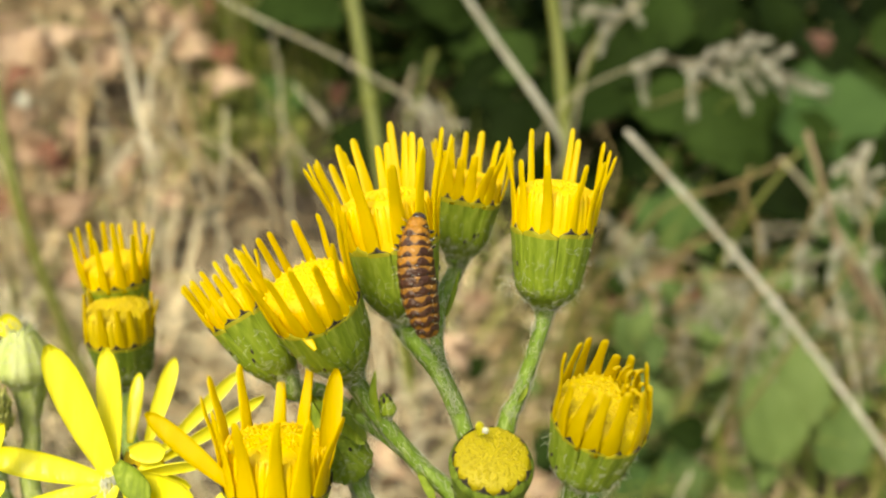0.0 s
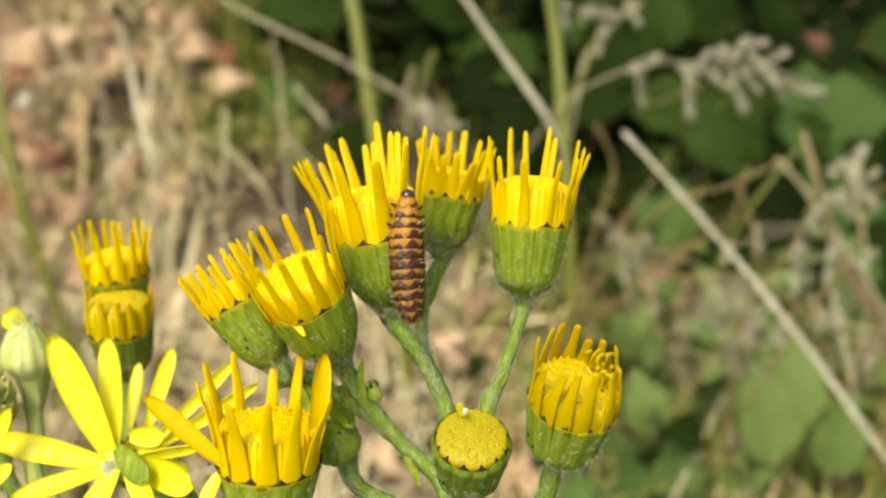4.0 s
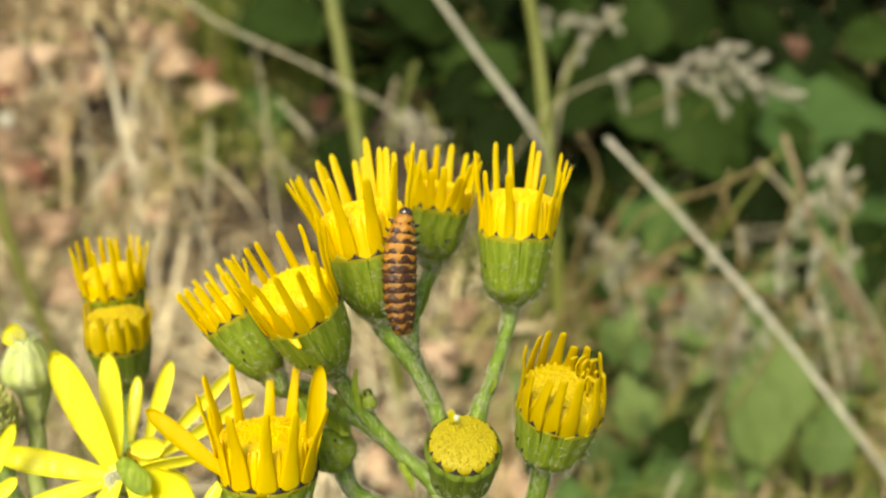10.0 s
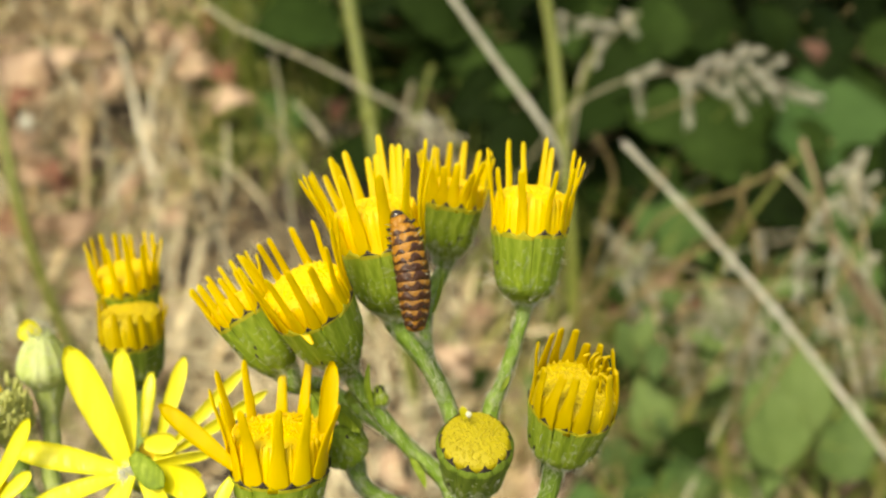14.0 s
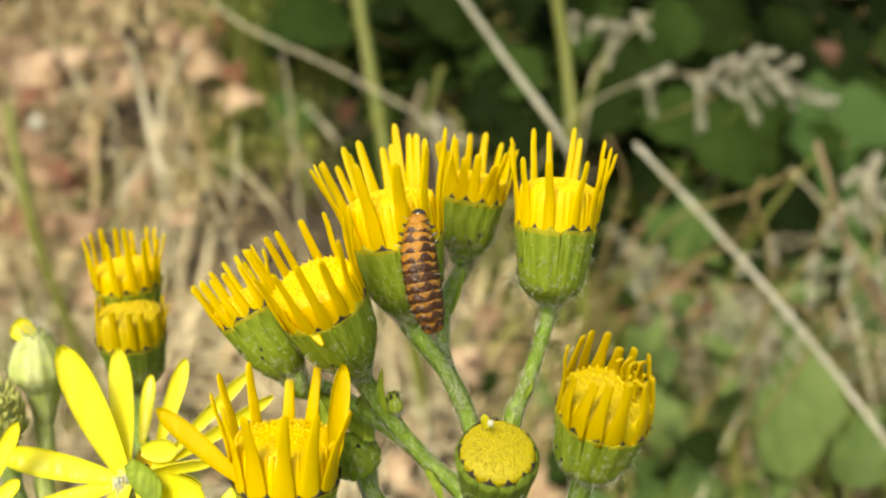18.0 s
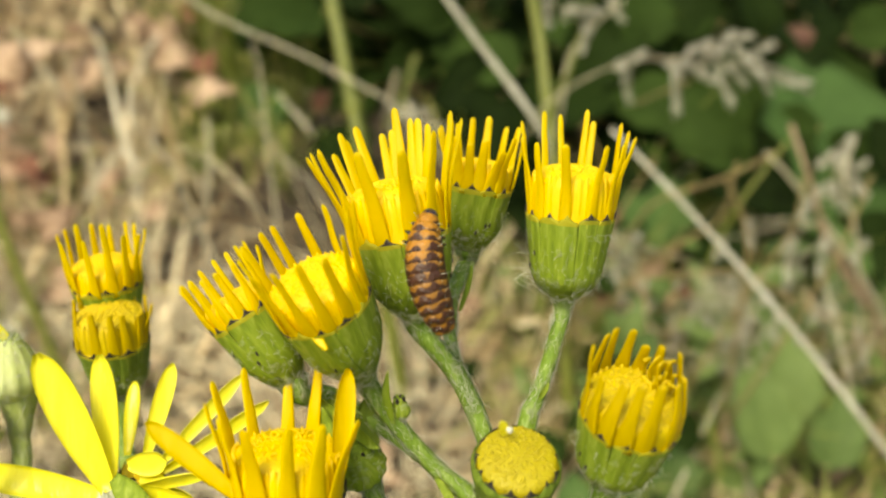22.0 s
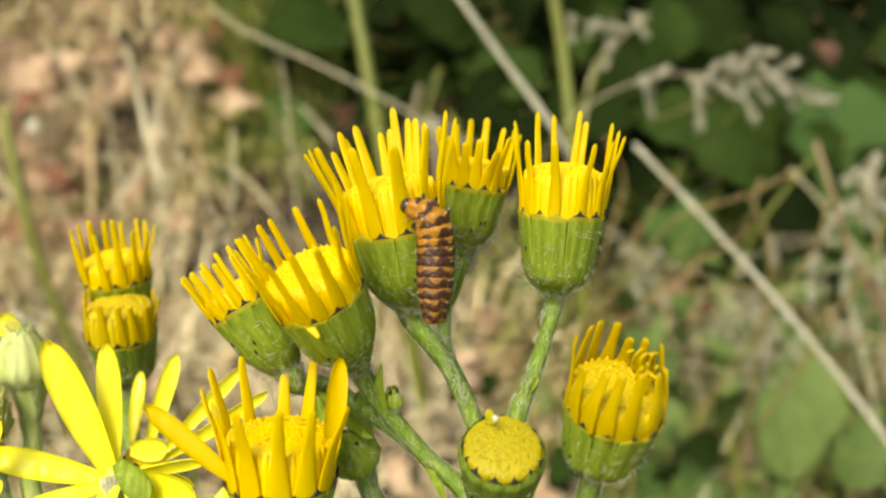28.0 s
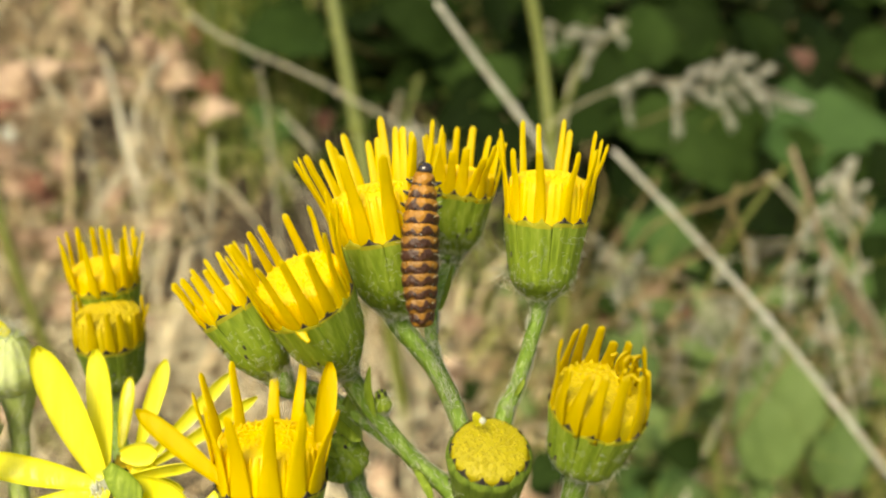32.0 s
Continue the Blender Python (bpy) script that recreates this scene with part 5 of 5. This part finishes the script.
bract_leaf([(0.3, 3.0, -6.9), (1.1, 2.0, -4.5), (1.6, 1.0, -2.2)], 0.55, GREEN_DULL_SHADED)
bract_leaf([(7.7, 2.0, -15.5), (8.2, 1.6, -14.6), (8.5, 1.4, -13.8)], 0.6)
bract_leaf([(-6.4, 2.0, -17.4), (-7.0, 1.0, -14.6), (-6.7, 0.5, -12.0)], 0.8)
bract_leaf([(-8.3, 2.0, -19.8), (-11.1, 1.0, -17.1), (-13.8, 1.0, -14.1)], 1.8)
bract_leaf([(-10.3, 0.5, -21.0), (-12.2, 0.0, -17.9), (-12.9, 0.0, -15.1)], 1.4)
bract_leaf([(-13.0, 5.5, -21.5), (-12.6, 5.0, -18.0), (-11.2, 4.5, -14.0)], 3.6)
bract_leaf([(-9.0, 5.5, -22.0), (-9.4, 5.0, -18.5), (-8.6, 4.5, -14.5)], 2.8, GREEN_DULL_SHADED)
bract_leaf([(-2.4, 2.0, -22.7), (-1.4, 1.0, -24.2), (-0.8, 1.0, -25.9)], 1.0)


def cobweb_hairs():
    """Fine white wool on stalks, cups and buds: small clumps of curled hairs, some standing out."""
    b, r = Bundle(), random.Random(12)
    for host in [o for o in ragwort.children if o.name.split(".")[0] in ("stalk", "flower_head", "bud")]:
        cup = not host.name.startswith("stalk")
        vs, turn = host.data.vertices, host.matrix_basis.to_3x3()
        tall = max(v.co.z for v in vs) - min(v.co.z for v in vs)
        for clump in range(260 if not cup else 460 if host.name.startswith("flower_head") else 300 if tall > 0.006 else int(tall * 25000)):
            k = r.randrange(len(vs) - 13)
            v = vs[k]
            p, nrm = host.matrix_basis @ v.co, turn @ v.normal
            if cup and host.name.startswith("flower_head") and (v.co.z > -0.0012 or r.random() > 0.55 + 0.45 * (v.co.z < -0.0042)):
                continue
            if cup:
                way = (Vector((r.uniform(-1, 1), r.uniform(-1, 1), r.uniform(-1.4, 0.6))) + nrm * 0.1).normalized()
            else:
                way = (vs[k + 12].co - v.co).normalized() * r.choice((-1, 1))
            stand = r.random() < (0.16 if cup else 0.05)
            for _ in range(4 if cup else 3):
                loose = Vector((r.uniform(-1, 1), r.uniform(-1, 1), r.uniform(-1, 1)))
                d = way + loose * (0.7 if cup else 0.35)
                d -= nrm * d.dot(nrm) * (0.2 if stand else 0.85)
                if stand:
                    d += nrm * r.uniform(0.1, 0.8)
                d = d.normalized() * r.uniform(0.2, (1.1 if stand else 0.65) if cup else 1.5) * MM
                foot = p + loose * 0.12 * MM
                q = foot + nrm * r.uniform(0.02, 0.10) * MM
                swirl = d.cross(nrm) * r.uniform(-0.45, 0.45)
                thick = 0.000014 if stand else 0.000014 if cup else 0.000017
                b.add(*tube_data([foot, q + d * 0.4 + swirl, q + d], [thick, thick, thick * 0.5], 3))
    tagged(part("down", b.mesh("down", [DOWN]), ragwort, None, "cobwebby white down on the stalks and cups"), kind="stuff")


cobweb_hairs()
web, r = Bundle(), random.Random(8)
for k in range(26):
    a = Vector((7.3, 2.0, -3.4)) + Vector((r.uniform(-0.5, 1.0), r.uniform(-1, 1), r.uniform(-1.5, 2.0)))
    c = a + Vector((r.uniform(-2.4, -0.2), r.uniform(-0.8, 0.8), r.uniform(-1.2, 1.4)))
    web.add(*tube_data([up(a), up((a + c) / 2 + Vector((0, 0, r.uniform(-0.6, 0.6)))), up(c)], [0.000018, 0.000015, 0.00001], 3))
a0, a1 = Vector((-0.6, 3.5, -9.7)), Vector((1.3, 2.3, -16.6))
for k in range(170):
    a = a0.lerp(a1, r.random()) + Vector((r.gauss(0, 0.22), r.uniform(-0.5, 0.3), r.gauss(0, 0.2)))
    c = a + Vector((r.uniform(-0.5, 0.5), r.uniform(-0.4, 0.2), r.uniform(-1.0, 1.0)))
    web.add(*tube_data([up(a), up((a + c) / 2 + Vector((r.uniform(-0.2, 0.2), 0, 0))), up(c)], [0.000022, 0.00002, 0.00001], 3))
tagged(part("web", web.mesh("web", [DOWN]), ragwort, None, "wisp of white cobweb beside a cup"), kind="stuff")


# ---- the caterpillar ----
def banded(name, colours, band):
    """Orange skin with a dark wavy band across the rear of each ring."""
    mat = material(name, colours, 900, 0.42, 1.0, coat=0.08, gloss=0.4)
    nodes, links = mat.node_tree.nodes, mat.node_tree.links
    shader = nodes["Principled BSDF"]
    skin = shader.inputs["Base Color"].links[0].from_socket
    place = nodes.new("ShaderNodeTexCoord")
    split = nodes.new("ShaderNodeSeparateXYZ")
    links.new(place.outputs["Object"], split.inputs[0])

    def calc(op, a, b):
        node = nodes.new("ShaderNodeMath")
        node.operation = op
        for k, v in enumerate((a, b)):
            if v is None:
                continue
            if isinstance(v, (int, float)):
                node.inputs[k].default_value = v
            else:
                links.new(v, node.inputs[k])
        return node.outputs[0]

    grain = nodes.new("ShaderNodeTexNoise")
    grain.inputs["Scale"].default_value = 620
    grain.noise_dimensions = "4D"
    info = nodes.new("ShaderNodeObjectInfo")
    links.new(calc("MULTIPLY", info.outputs["Random"], 40.0), grain.inputs["W"])
    links.new(place.outputs["Object"], grain.inputs["Vector"])
    wave = calc("MULTIPLY", calc("COSINE", calc("MULTIPLY", split.outputs["X"], 4300.0), None), 0.00022)
    flank = calc("MULTIPLY", calc("POWER", calc("MULTIPLY", calc("ABSOLUTE", split.outputs["X"], None), 600.0), 8.0), -0.0005)
    rough = calc("MULTIPLY", calc("SUBTRACT", grain.outputs["Fac"], 0.5), 0.0013)
    across = calc("ABSOLUTE", calc("ADD", calc("ADD", split.outputs["Z"], 0.0003), calc("ADD", wave, rough)), None)
    blot = calc("MULTIPLY", calc("SUBTRACT", grain.outputs["Fac"], 0.52), 0.0012)
    edge = calc("ADD", across, calc("ADD", flank, blot))
    dark = nodes.new("ShaderNodeMapRange")
    dark.inputs["From Min"].default_value, dark.inputs["From Max"].default_value = band - 0.00008, band + 0.00006
    dark.inputs["To Min"].default_value, dark.inputs["To Max"].default_value = 1.0, 0.0
    links.new(edge, dark.inputs["Value"])
    mix = nodes.new("ShaderNodeMix")
    mix.data_type = "RGBA"
    links.new(dark.outputs[0], mix.inputs["Factor"])
    links.new(skin, mix.inputs["A"])
    mix.inputs["B"].default_value = (0.050, 0.017, 0.008, 1)
    links.new(mix.outputs["Result"], shader.inputs["Base Color"])
    return mat


SKIN = banded("banded_skin", [(0.27, 0.11, 0.008), (0.41, 0.185, 0.015)], 0.00034)
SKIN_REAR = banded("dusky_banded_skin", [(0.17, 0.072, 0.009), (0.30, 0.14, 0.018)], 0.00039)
HEAD_BLACK = material("head_black", [(0.012, 0.008, 0.007), (0.04, 0.025, 0.02)], 1500, 0.22, 0.15, coat=0.6)
TAIL = (-1.7, -3.0, -7.8)
caterpillar = thing("caterpillar", Matrix.Translation(BASE) @ Matrix.Translation(up((-1.41, -4.6, -7.68))), "orange caterpillar with black bands on a flower stalk", "caterpillar")
COUNT = 12


def segment_mesh(r, length, mat):
    """A fat ring with soft folds, its axis along z, its back towards -y."""
    verts, faces, sides, rings = [], [], 20, 10
    for i in range(rings + 1):
        a = math.pi * (i + 0.25) / (rings + 0.5)
        z = -math.cos(a) * length / 2
        rad = r * math.sin(a) ** 0.5
        for s in range(sides):
            b = math.tau * s / sides
            fold = 1 + 0.035 * math.cos(b * 5) + 0.05 * noise.noise(Vector((math.cos(b) * 2, math.sin(b) * 2, z * 2)))
            verts.append(Vector((rad * math.cos(b) * fold, rad * math.sin(b) * fold * 0.92, z)) * MM)
    for i in range(rings):
        for s in range(sides):
            a, b = i * sides + s, i * sides + (s + 1) % sides
            faces.append((a, b, b + sides, a + sides))
    faces.append(tuple(range(sides))[::-1])
    faces.append(tuple(range(rings * sides, (rings + 1) * sides)))
    return mesh_of("segment", verts, faces, [mat])


GIRTH = [1.15, 1.45, 1.62, 1.72, 1.78, 1.8, 1.8, 1.78, 1.72, 1.56, 1.34, 1.08]
SEGMENTS = []
hair = tube("bristle", [Vector((0, 0, 0)), Vector((0.1, -0.5, 0.1)) * MM, Vector((0.25, -1.0, 0.15)) * MM], [0.00003, 0.000012], DOWN, 4)
leg = tube("leg", smooth_path([Vector((0, 0, 0)), Vector((0.6, 0.05, 0.1)) * MM, Vector((1.0, 0.3, 0.3)) * MM], 4), [0.0003, 0.0002, 0.0001], HEAD_BLACK, 6)
proleg = tube("proleg", smooth_path([Vector((0, 0, 0)), Vector((0.2, 0.5, 0)) * MM, Vector((0.2, 0.9, 0)) * MM], 3), [0.0006, 0.0005, 0.0005], SKIN, 8)
wart = mesh_of("wart", *bead((0, 0, 0), 0.15 * MM, 0.6, (0, -1, 0.2), 8, 4), [HEAD_BLACK])
for k in range(COUNT):
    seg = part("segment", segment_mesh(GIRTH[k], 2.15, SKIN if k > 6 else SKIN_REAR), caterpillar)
    r = random.Random(k)
    for side in (-1, 1):
        flip = Matrix.Diagonal((side, 1, 1, 1))
        if k >= COUNT - 3:
            part("leg", leg, seg, flip @ Matrix.Translation(Vector((GIRTH[k] * 0.6, GIRTH[k] * 0.5, 0)) * MM))
        elif k in (0, 3, 4, 5, 6):
            part("proleg", proleg, seg, flip @ Matrix.Translation(Vector((GIRTH[k] * 0.5, GIRTH[k] * 0.6, 0)) * MM))
        part("bristle", hair, seg, flip @ Matrix.Translation(Vector((GIRTH[k] * 0.7, -GIRTH[k] * 0.5, 0.1)) * MM) @ pose(0, 0, 0, r.uniform(-30, 30), 0, r.uniform(-20, 60)))
    for a in (-40, -14, 14, 40):
        a = radians(a + r.uniform(-7, 7))
        part("wart", wart, seg, Matrix.Translation(Vector((math.sin(a) * GIRTH[k] * 0.93, -math.cos(a) * GIRTH[k] * 0.86, -0.3 + r.uniform(-0.1, 0.12))) * MM) @ pose(0, 0, 0, 0, 0, math.degrees(a)) @ Matrix.Scale(r.uniform(0.7, 1.25), 4))
    SEGMENTS.append(seg)
hv, hf = bead((0, 0, 0), 0.78 * MM, 0.95, (0, 0, 1), 16, 9)
cat_head = part("head", mesh_of("head", hv, hf, [HEAD_BLACK]), caterpillar, None, "small shiny black head")
SEGMENTS.append(cat_head)

BODY = []


def arch(t, hx, hz, mx, mz, bend=None):
    """The body's line at t: tail on the stalk, middle and head in mm right and up in the crown's frame; bend: where it turns over."""
    tail, mid, top = Vector((-1.41, -4.6, -7.68)), Vector((mx, -4.7, mz)), Vector((hx, -4.6, hz))
    knee = 2 * mid - (tail + top) / 2
    chord = (mid - tail).length + (top - mid).length
    short = max(0.0, 12.8 - chord)
    if bend:
        line = smooth_path([tail, tail.lerp(mid, 0.5), mid, Vector((bend[0], -5.2, bend[1])), top], 10)
    else:
        top.y, knee.y = -4.6 + 0.5 * short, -4.6 - 0.30 * short
        line = [(1 - s) ** 2 * tail + 2 * s * (1 - s) * knee + s * s * top for s in [k / 40 for k in range(41)]]
    far = [0.0]
    for a, b in zip(line, line[1:]):
        far.append(far[-1] + (b - a).length)
    row = []
    for k in range(COUNT + 1):
        d = far[-1] * (0.045 + (0.955 if k == COUNT else 0.87 * k / (COUNT - 1)))
        i = min(39, max(n for n in range(41) if far[n] <= d + 1e-9))
        f = (d - far[i]) / max(1e-6, far[i + 1] - far[i])
        p = line[i].lerp(line[i + 1], f)
        along = (line[min(40, i + 2)] - line[max(0, i - 1)]).normalized()
        right = (Vector((0, 1, 0)).cross(along)).normalized()
        back = along.cross(right)
        turn = Matrix((right, back, along)).transposed().to_4x4()
        row.append(CROWN.to_3x3().to_4x4() @ Matrix.Translation((p - tail) * MM) @ turn)
    BODY.append((t, row))


def motions():
    sway = [
        (0.0, pose(0.00399, 0.13000, -0.00001, 0.000, 0.000, -0.000)),
        (0.5, pose(0.00412, 0.13039, 0.00010, -0.085, 0.025, 0.033)),
        (1.0, pose(0.00376, 0.13061, 0.00002, -0.029, -0.003, -0.141)),
        (1.5, pose(0.00357, 0.12903, 0.00051, -0.319, -0.112, -0.081)),
        (2.0, pose(0.00411, 0.12968, 0.00012, -0.104, -0.154, 0.029)),
        (2.5, pose(0.00427, 0.12846, 0.00016, -0.275, -0.179, 0.004)),
        (3.0, pose(0.00454, 0.13014, -0.00035, 0.051, -0.345, 0.141)),
        (3.5, pose(0.00441, 0.12875, -0.00021, -0.374, -0.233, 0.112)),
        (5.5, pose(0.00533, 0.12972, 0.00019, -0.297, -0.618, -0.077)),
        (6.0, pose(0.00569, 0.13235, 0.00037, -0.124, 0.026, 0.168)),
        (6.5, pose(0.00531, 0.13391, -0.00005, 0.225, -0.445, 0.013)),
        (7.0, pose(0.00425, 0.13203, 0.00079, -0.236, -0.052, 0.001)),
        (7.5, pose(0.00374, 0.13124, 0.00053, -0.218, -0.597, -0.201)),
        (8.0, pose(0.00390, 0.13124, 0.00055, -0.341, -0.045, 0.089)),
        (8.5, pose(0.00480, 0.13321, -0.00032, 0.030, -0.089, 0.166)),
        (9.0, pose(0.00649, 0.13393, -0.00124, 0.050, 0.014, 0.289)),
        (9.5, pose(0.00645, 0.13413, -0.00052, -0.000, 0.175, 0.269)),
        (10.0, pose(0.00363, 0.13501, -0.00034, 0.261, -0.121, -0.179)),
        (10.5, pose(0.00459, 0.13423, 0.00028, -0.145, 0.110, 0.081)),
        (11.0, pose(0.00428, 0.13606, -0.00032, 0.354, -0.207, -0.318)),
        (11.5, pose(0.00468, 0.13389, -0.00004, -0.195, -0.214, -0.098)),
        (12.0, pose(0.00494, 0.13582, -0.00043, 0.194, -0.197, -0.106)),
        (12.5, pose(0.00522, 0.13521, -0.00031, 0.110, -0.392, -0.188)),
        (13.0, pose(0.00403, 0.13561, -0.00028, 0.371, -0.213, -0.184)),
        (13.5, pose(0.00503, 0.13231, 0.00064, -0.211, -0.391, -0.273)),
        (14.0, pose(0.00376, 0.13559, 0.00047, 0.341, -0.195, -0.048)),
        (14.5, pose(0.00410, 0.13350, 0.00107, -0.026, -0.421, -0.250)),
        (16.5, pose(0.00332, 0.13058, 0.00124, -0.356, -0.230, -0.341)),
        (17.0, pose(0.00291, 0.13144, 0.00137, -0.113, -0.135, -0.262)),
        (17.5, pose(0.00367, 0.13024, 0.00162, -0.205, -0.249, -0.287)),
        (18.0, pose(0.00343, 0.13021, 0.00138, -0.104, 0.003, -0.067)),
        (18.5, pose(0.00398, 0.13005, 0.00158, -0.053, -0.018, 0.061)),
        (19.0, pose(0.00450, 0.13109, 0.00150, 0.051, 0.025, 0.112)),
        (19.5, pose(0.00523, 0.13112, 0.00065, 0.108, 0.102, 0.293)),
        (20.0, pose(0.00456, 0.13117, 0.00136, 0.189, 0.114, 0.073)),
        (20.5, pose(0.00506, 0.13137, 0.00136, 0.165, 0.176, 0.231)),
        (21.0, pose(0.00544, 0.13003, 0.00150, -0.046, 0.163, 0.168)),
        (21.5, pose(0.00344, 0.13039, 0.00148, 0.128, 0.294, 0.012)),
        (22.0, pose(0.00471, 0.13038, 0.00171, 0.156, 0.204, 0.167)),
        (22.5, pose(0.00436, 0.13033, 0.00171, 0.136, 0.157, 0.116)),
        (23.0, pose(0.00276, 0.13118, 0.00203, 0.268, 0.229, -0.049)),
        (23.5, pose(0.00362, 0.13105, 0.00159, 0.347, -0.071, -0.410)),
        (24.0, pose(0.00268, 0.13063, 0.00128, 0.227, -0.003, -0.454)),
        (24.5, pose(0.00237, 0.13120, 0.00168, 0.328, 0.091, -0.287)),
        (25.0, pose(0.00203, 0.13007, 0.00180, 0.178, -0.044, -0.410)),
        (25.5, pose(0.00249, 0.13096, 0.00145, 0.247, -0.023, -0.220)),
        (27.5, pose(0.00335, 0.13015, 0.00263, 0.128, -0.074, -0.161)),
        (28.0, pose(0.00317, 0.13055, 0.00318, 0.053, 0.078, -0.053)),
        (28.5, pose(0.00331, 0.13024, 0.00326, -0.004, 0.023, -0.206)),
        (29.0, pose(0.00369, 0.13005, 0.00344, -0.089, 0.013, -0.220)),
        (29.5, pose(0.00300, 0.13074, 0.00359, -0.008, 0.156, -0.244)),
        (30.0, pose(0.00281, 0.12992, 0.00293, -0.071, 0.127, -0.321)),
        (30.5, pose(0.00305, 0.13157, 0.00219, 0.208, 0.219, -0.108)),
        (31.0, pose(0.00369, 0.13082, 0.00251, 0.127, 0.135, -0.200)),
        (31.5, pose(0.00345, 0.13080, 0.00239, 0.050, 0.208, -0.092)),
        (32.0, pose(0.00266, 0.13144, 0.00293, 0.055, 0.253, -0.217)),
    ]
    walk(ragwort, sway)
    seat = Matrix.Translation(up((-1.41, -4.6, -7.68)))
    walk(caterpillar, [(t, m @ seat) for t, m in sway])
    arch(0.0, -2.30, 2.77, -2.56, -1.76)
    arch(0.5, -2.52, 2.68, -2.60, -2.05)
    arch(1.0, -2.39, 2.82, -2.29, -1.92)
    arch(1.5, -1.97, 3.04, -2.40, -2.12)
    arch(2.0, -2.62, 3.78, -1.91, -1.53)
    arch(2.5, -2.69, 4.45, -1.88, -1.32)
    arch(3.0, -2.72, 4.64, -2.03, -1.23)
    arch(3.5, -1.89, 4.70, -2.00, -1.43)
    arch(5.5, -1.84, 2.29, -2.17, -2.54)
    arch(6.0, -1.46, 2.22, -2.33, -2.55)
    arch(6.5, -1.47, 2.51, -2.29, -2.55)
    arch(7.0, -0.95, 3.15, -2.34, -2.28)
    arch(7.5, -0.50, 3.62, -1.84, -1.62)
    arch(8.0, 0.22, 4.09, -1.96, -1.81)
    arch(8.5, 0.30, 5.18, -2.07, -1.12)
    arch(9.0, 0.12, 5.07, -1.60, -1.12)
    arch(9.5, 0.01, 4.93, -2.01, -1.00)
    arch(10.0, -0.90, 4.15, -1.70, -1.37)
    arch(10.5, -1.75, 3.18, -1.76, -1.97)
    arch(11.0, -2.19, 2.33, -1.11, -1.38, (-0.84, 1.72))
    arch(11.5, -2.20, 3.15, -1.52, -2.39)
    arch(12.0, -2.71, 3.30, -1.55, -1.86)
    arch(12.5, -2.27, 4.05, -1.70, -1.73)
    arch(13.0, -2.62, 4.87, -1.79, -1.35)
    arch(13.5, -2.67, 4.45, -1.81, -1.51)
    arch(14.0, -3.06, 3.55, -1.73, -1.72)
    arch(14.5, -3.17, 2.06, -1.49, -1.66, (-1.63, 1.35))
    arch(16.5, -5.09, 2.29, -1.88, -1.20, (-3.28, 1.31))
    arch(17.0, -5.64, 3.39, -2.15, -0.76, (-3.79, 1.87))
    arch(17.5, -4.14, 3.80, -2.09, -1.36)
    arch(18.0, -2.69, 2.90, -2.65, -1.89)
    arch(18.5, -2.22, 2.21, -2.54, -2.22)
    arch(19.0, -1.98, 2.25, -2.75, -2.26)
    arch(19.5, -1.77, 3.62, -2.48, -1.61)
    arch(20.0, -2.89, 3.93, -2.33, -1.66)
    arch(20.5, -4.14, 3.62, -2.58, -1.85)
    arch(21.0, -4.60, 4.06, -2.63, -1.52)
    arch(21.5, -2.66, 3.23, -2.64, -2.18)
    arch(22.0, -2.43, 2.10, -2.96, -2.48)
    arch(22.5, -1.96, 1.95, -2.58, -2.49)
    arch(23.0, -1.70, 2.62, -2.60, -2.39)
    arch(23.5, -1.30, 3.84, -2.38, -1.65)
    arch(24.0, -2.47, 4.72, -2.23, -1.33)
    arch(24.5, -2.37, 5.27, -2.04, -1.04)
    arch(25.0, -0.88, 5.06, -1.89, -1.25)
    arch(25.5, -0.78, 5.60, -1.62, -1.22)
    arch(27.5, -4.39, 1.05, -0.76, -1.19, (-1.64, 0.91))
    arch(28.0, -3.62, 2.50, -1.23, -1.09, (-1.61, 1.45))
    arch(28.5, -2.12, 3.04, -1.75, -2.02)
    arch(29.0, -1.79, 2.47, -1.81, -2.35)
    arch(29.5, -1.44, 2.38, -2.03, -2.43)
    arch(30.0, -0.86, 4.32, -1.78, -1.31)
    arch(30.5, -1.95, 5.10, -1.84, -0.88)
    arch(31.0, -1.95, 5.52, -1.93, -0.85)
    arch(31.5, -0.81, 5.76, -1.75, -0.92)
    arch(32.0, -0.92, 6.42, -1.57, -0.76)
    for k, seg in enumerate(SEGMENTS):
        walk(seg, [(t, row[k]) for t, row in BODY])


motions()
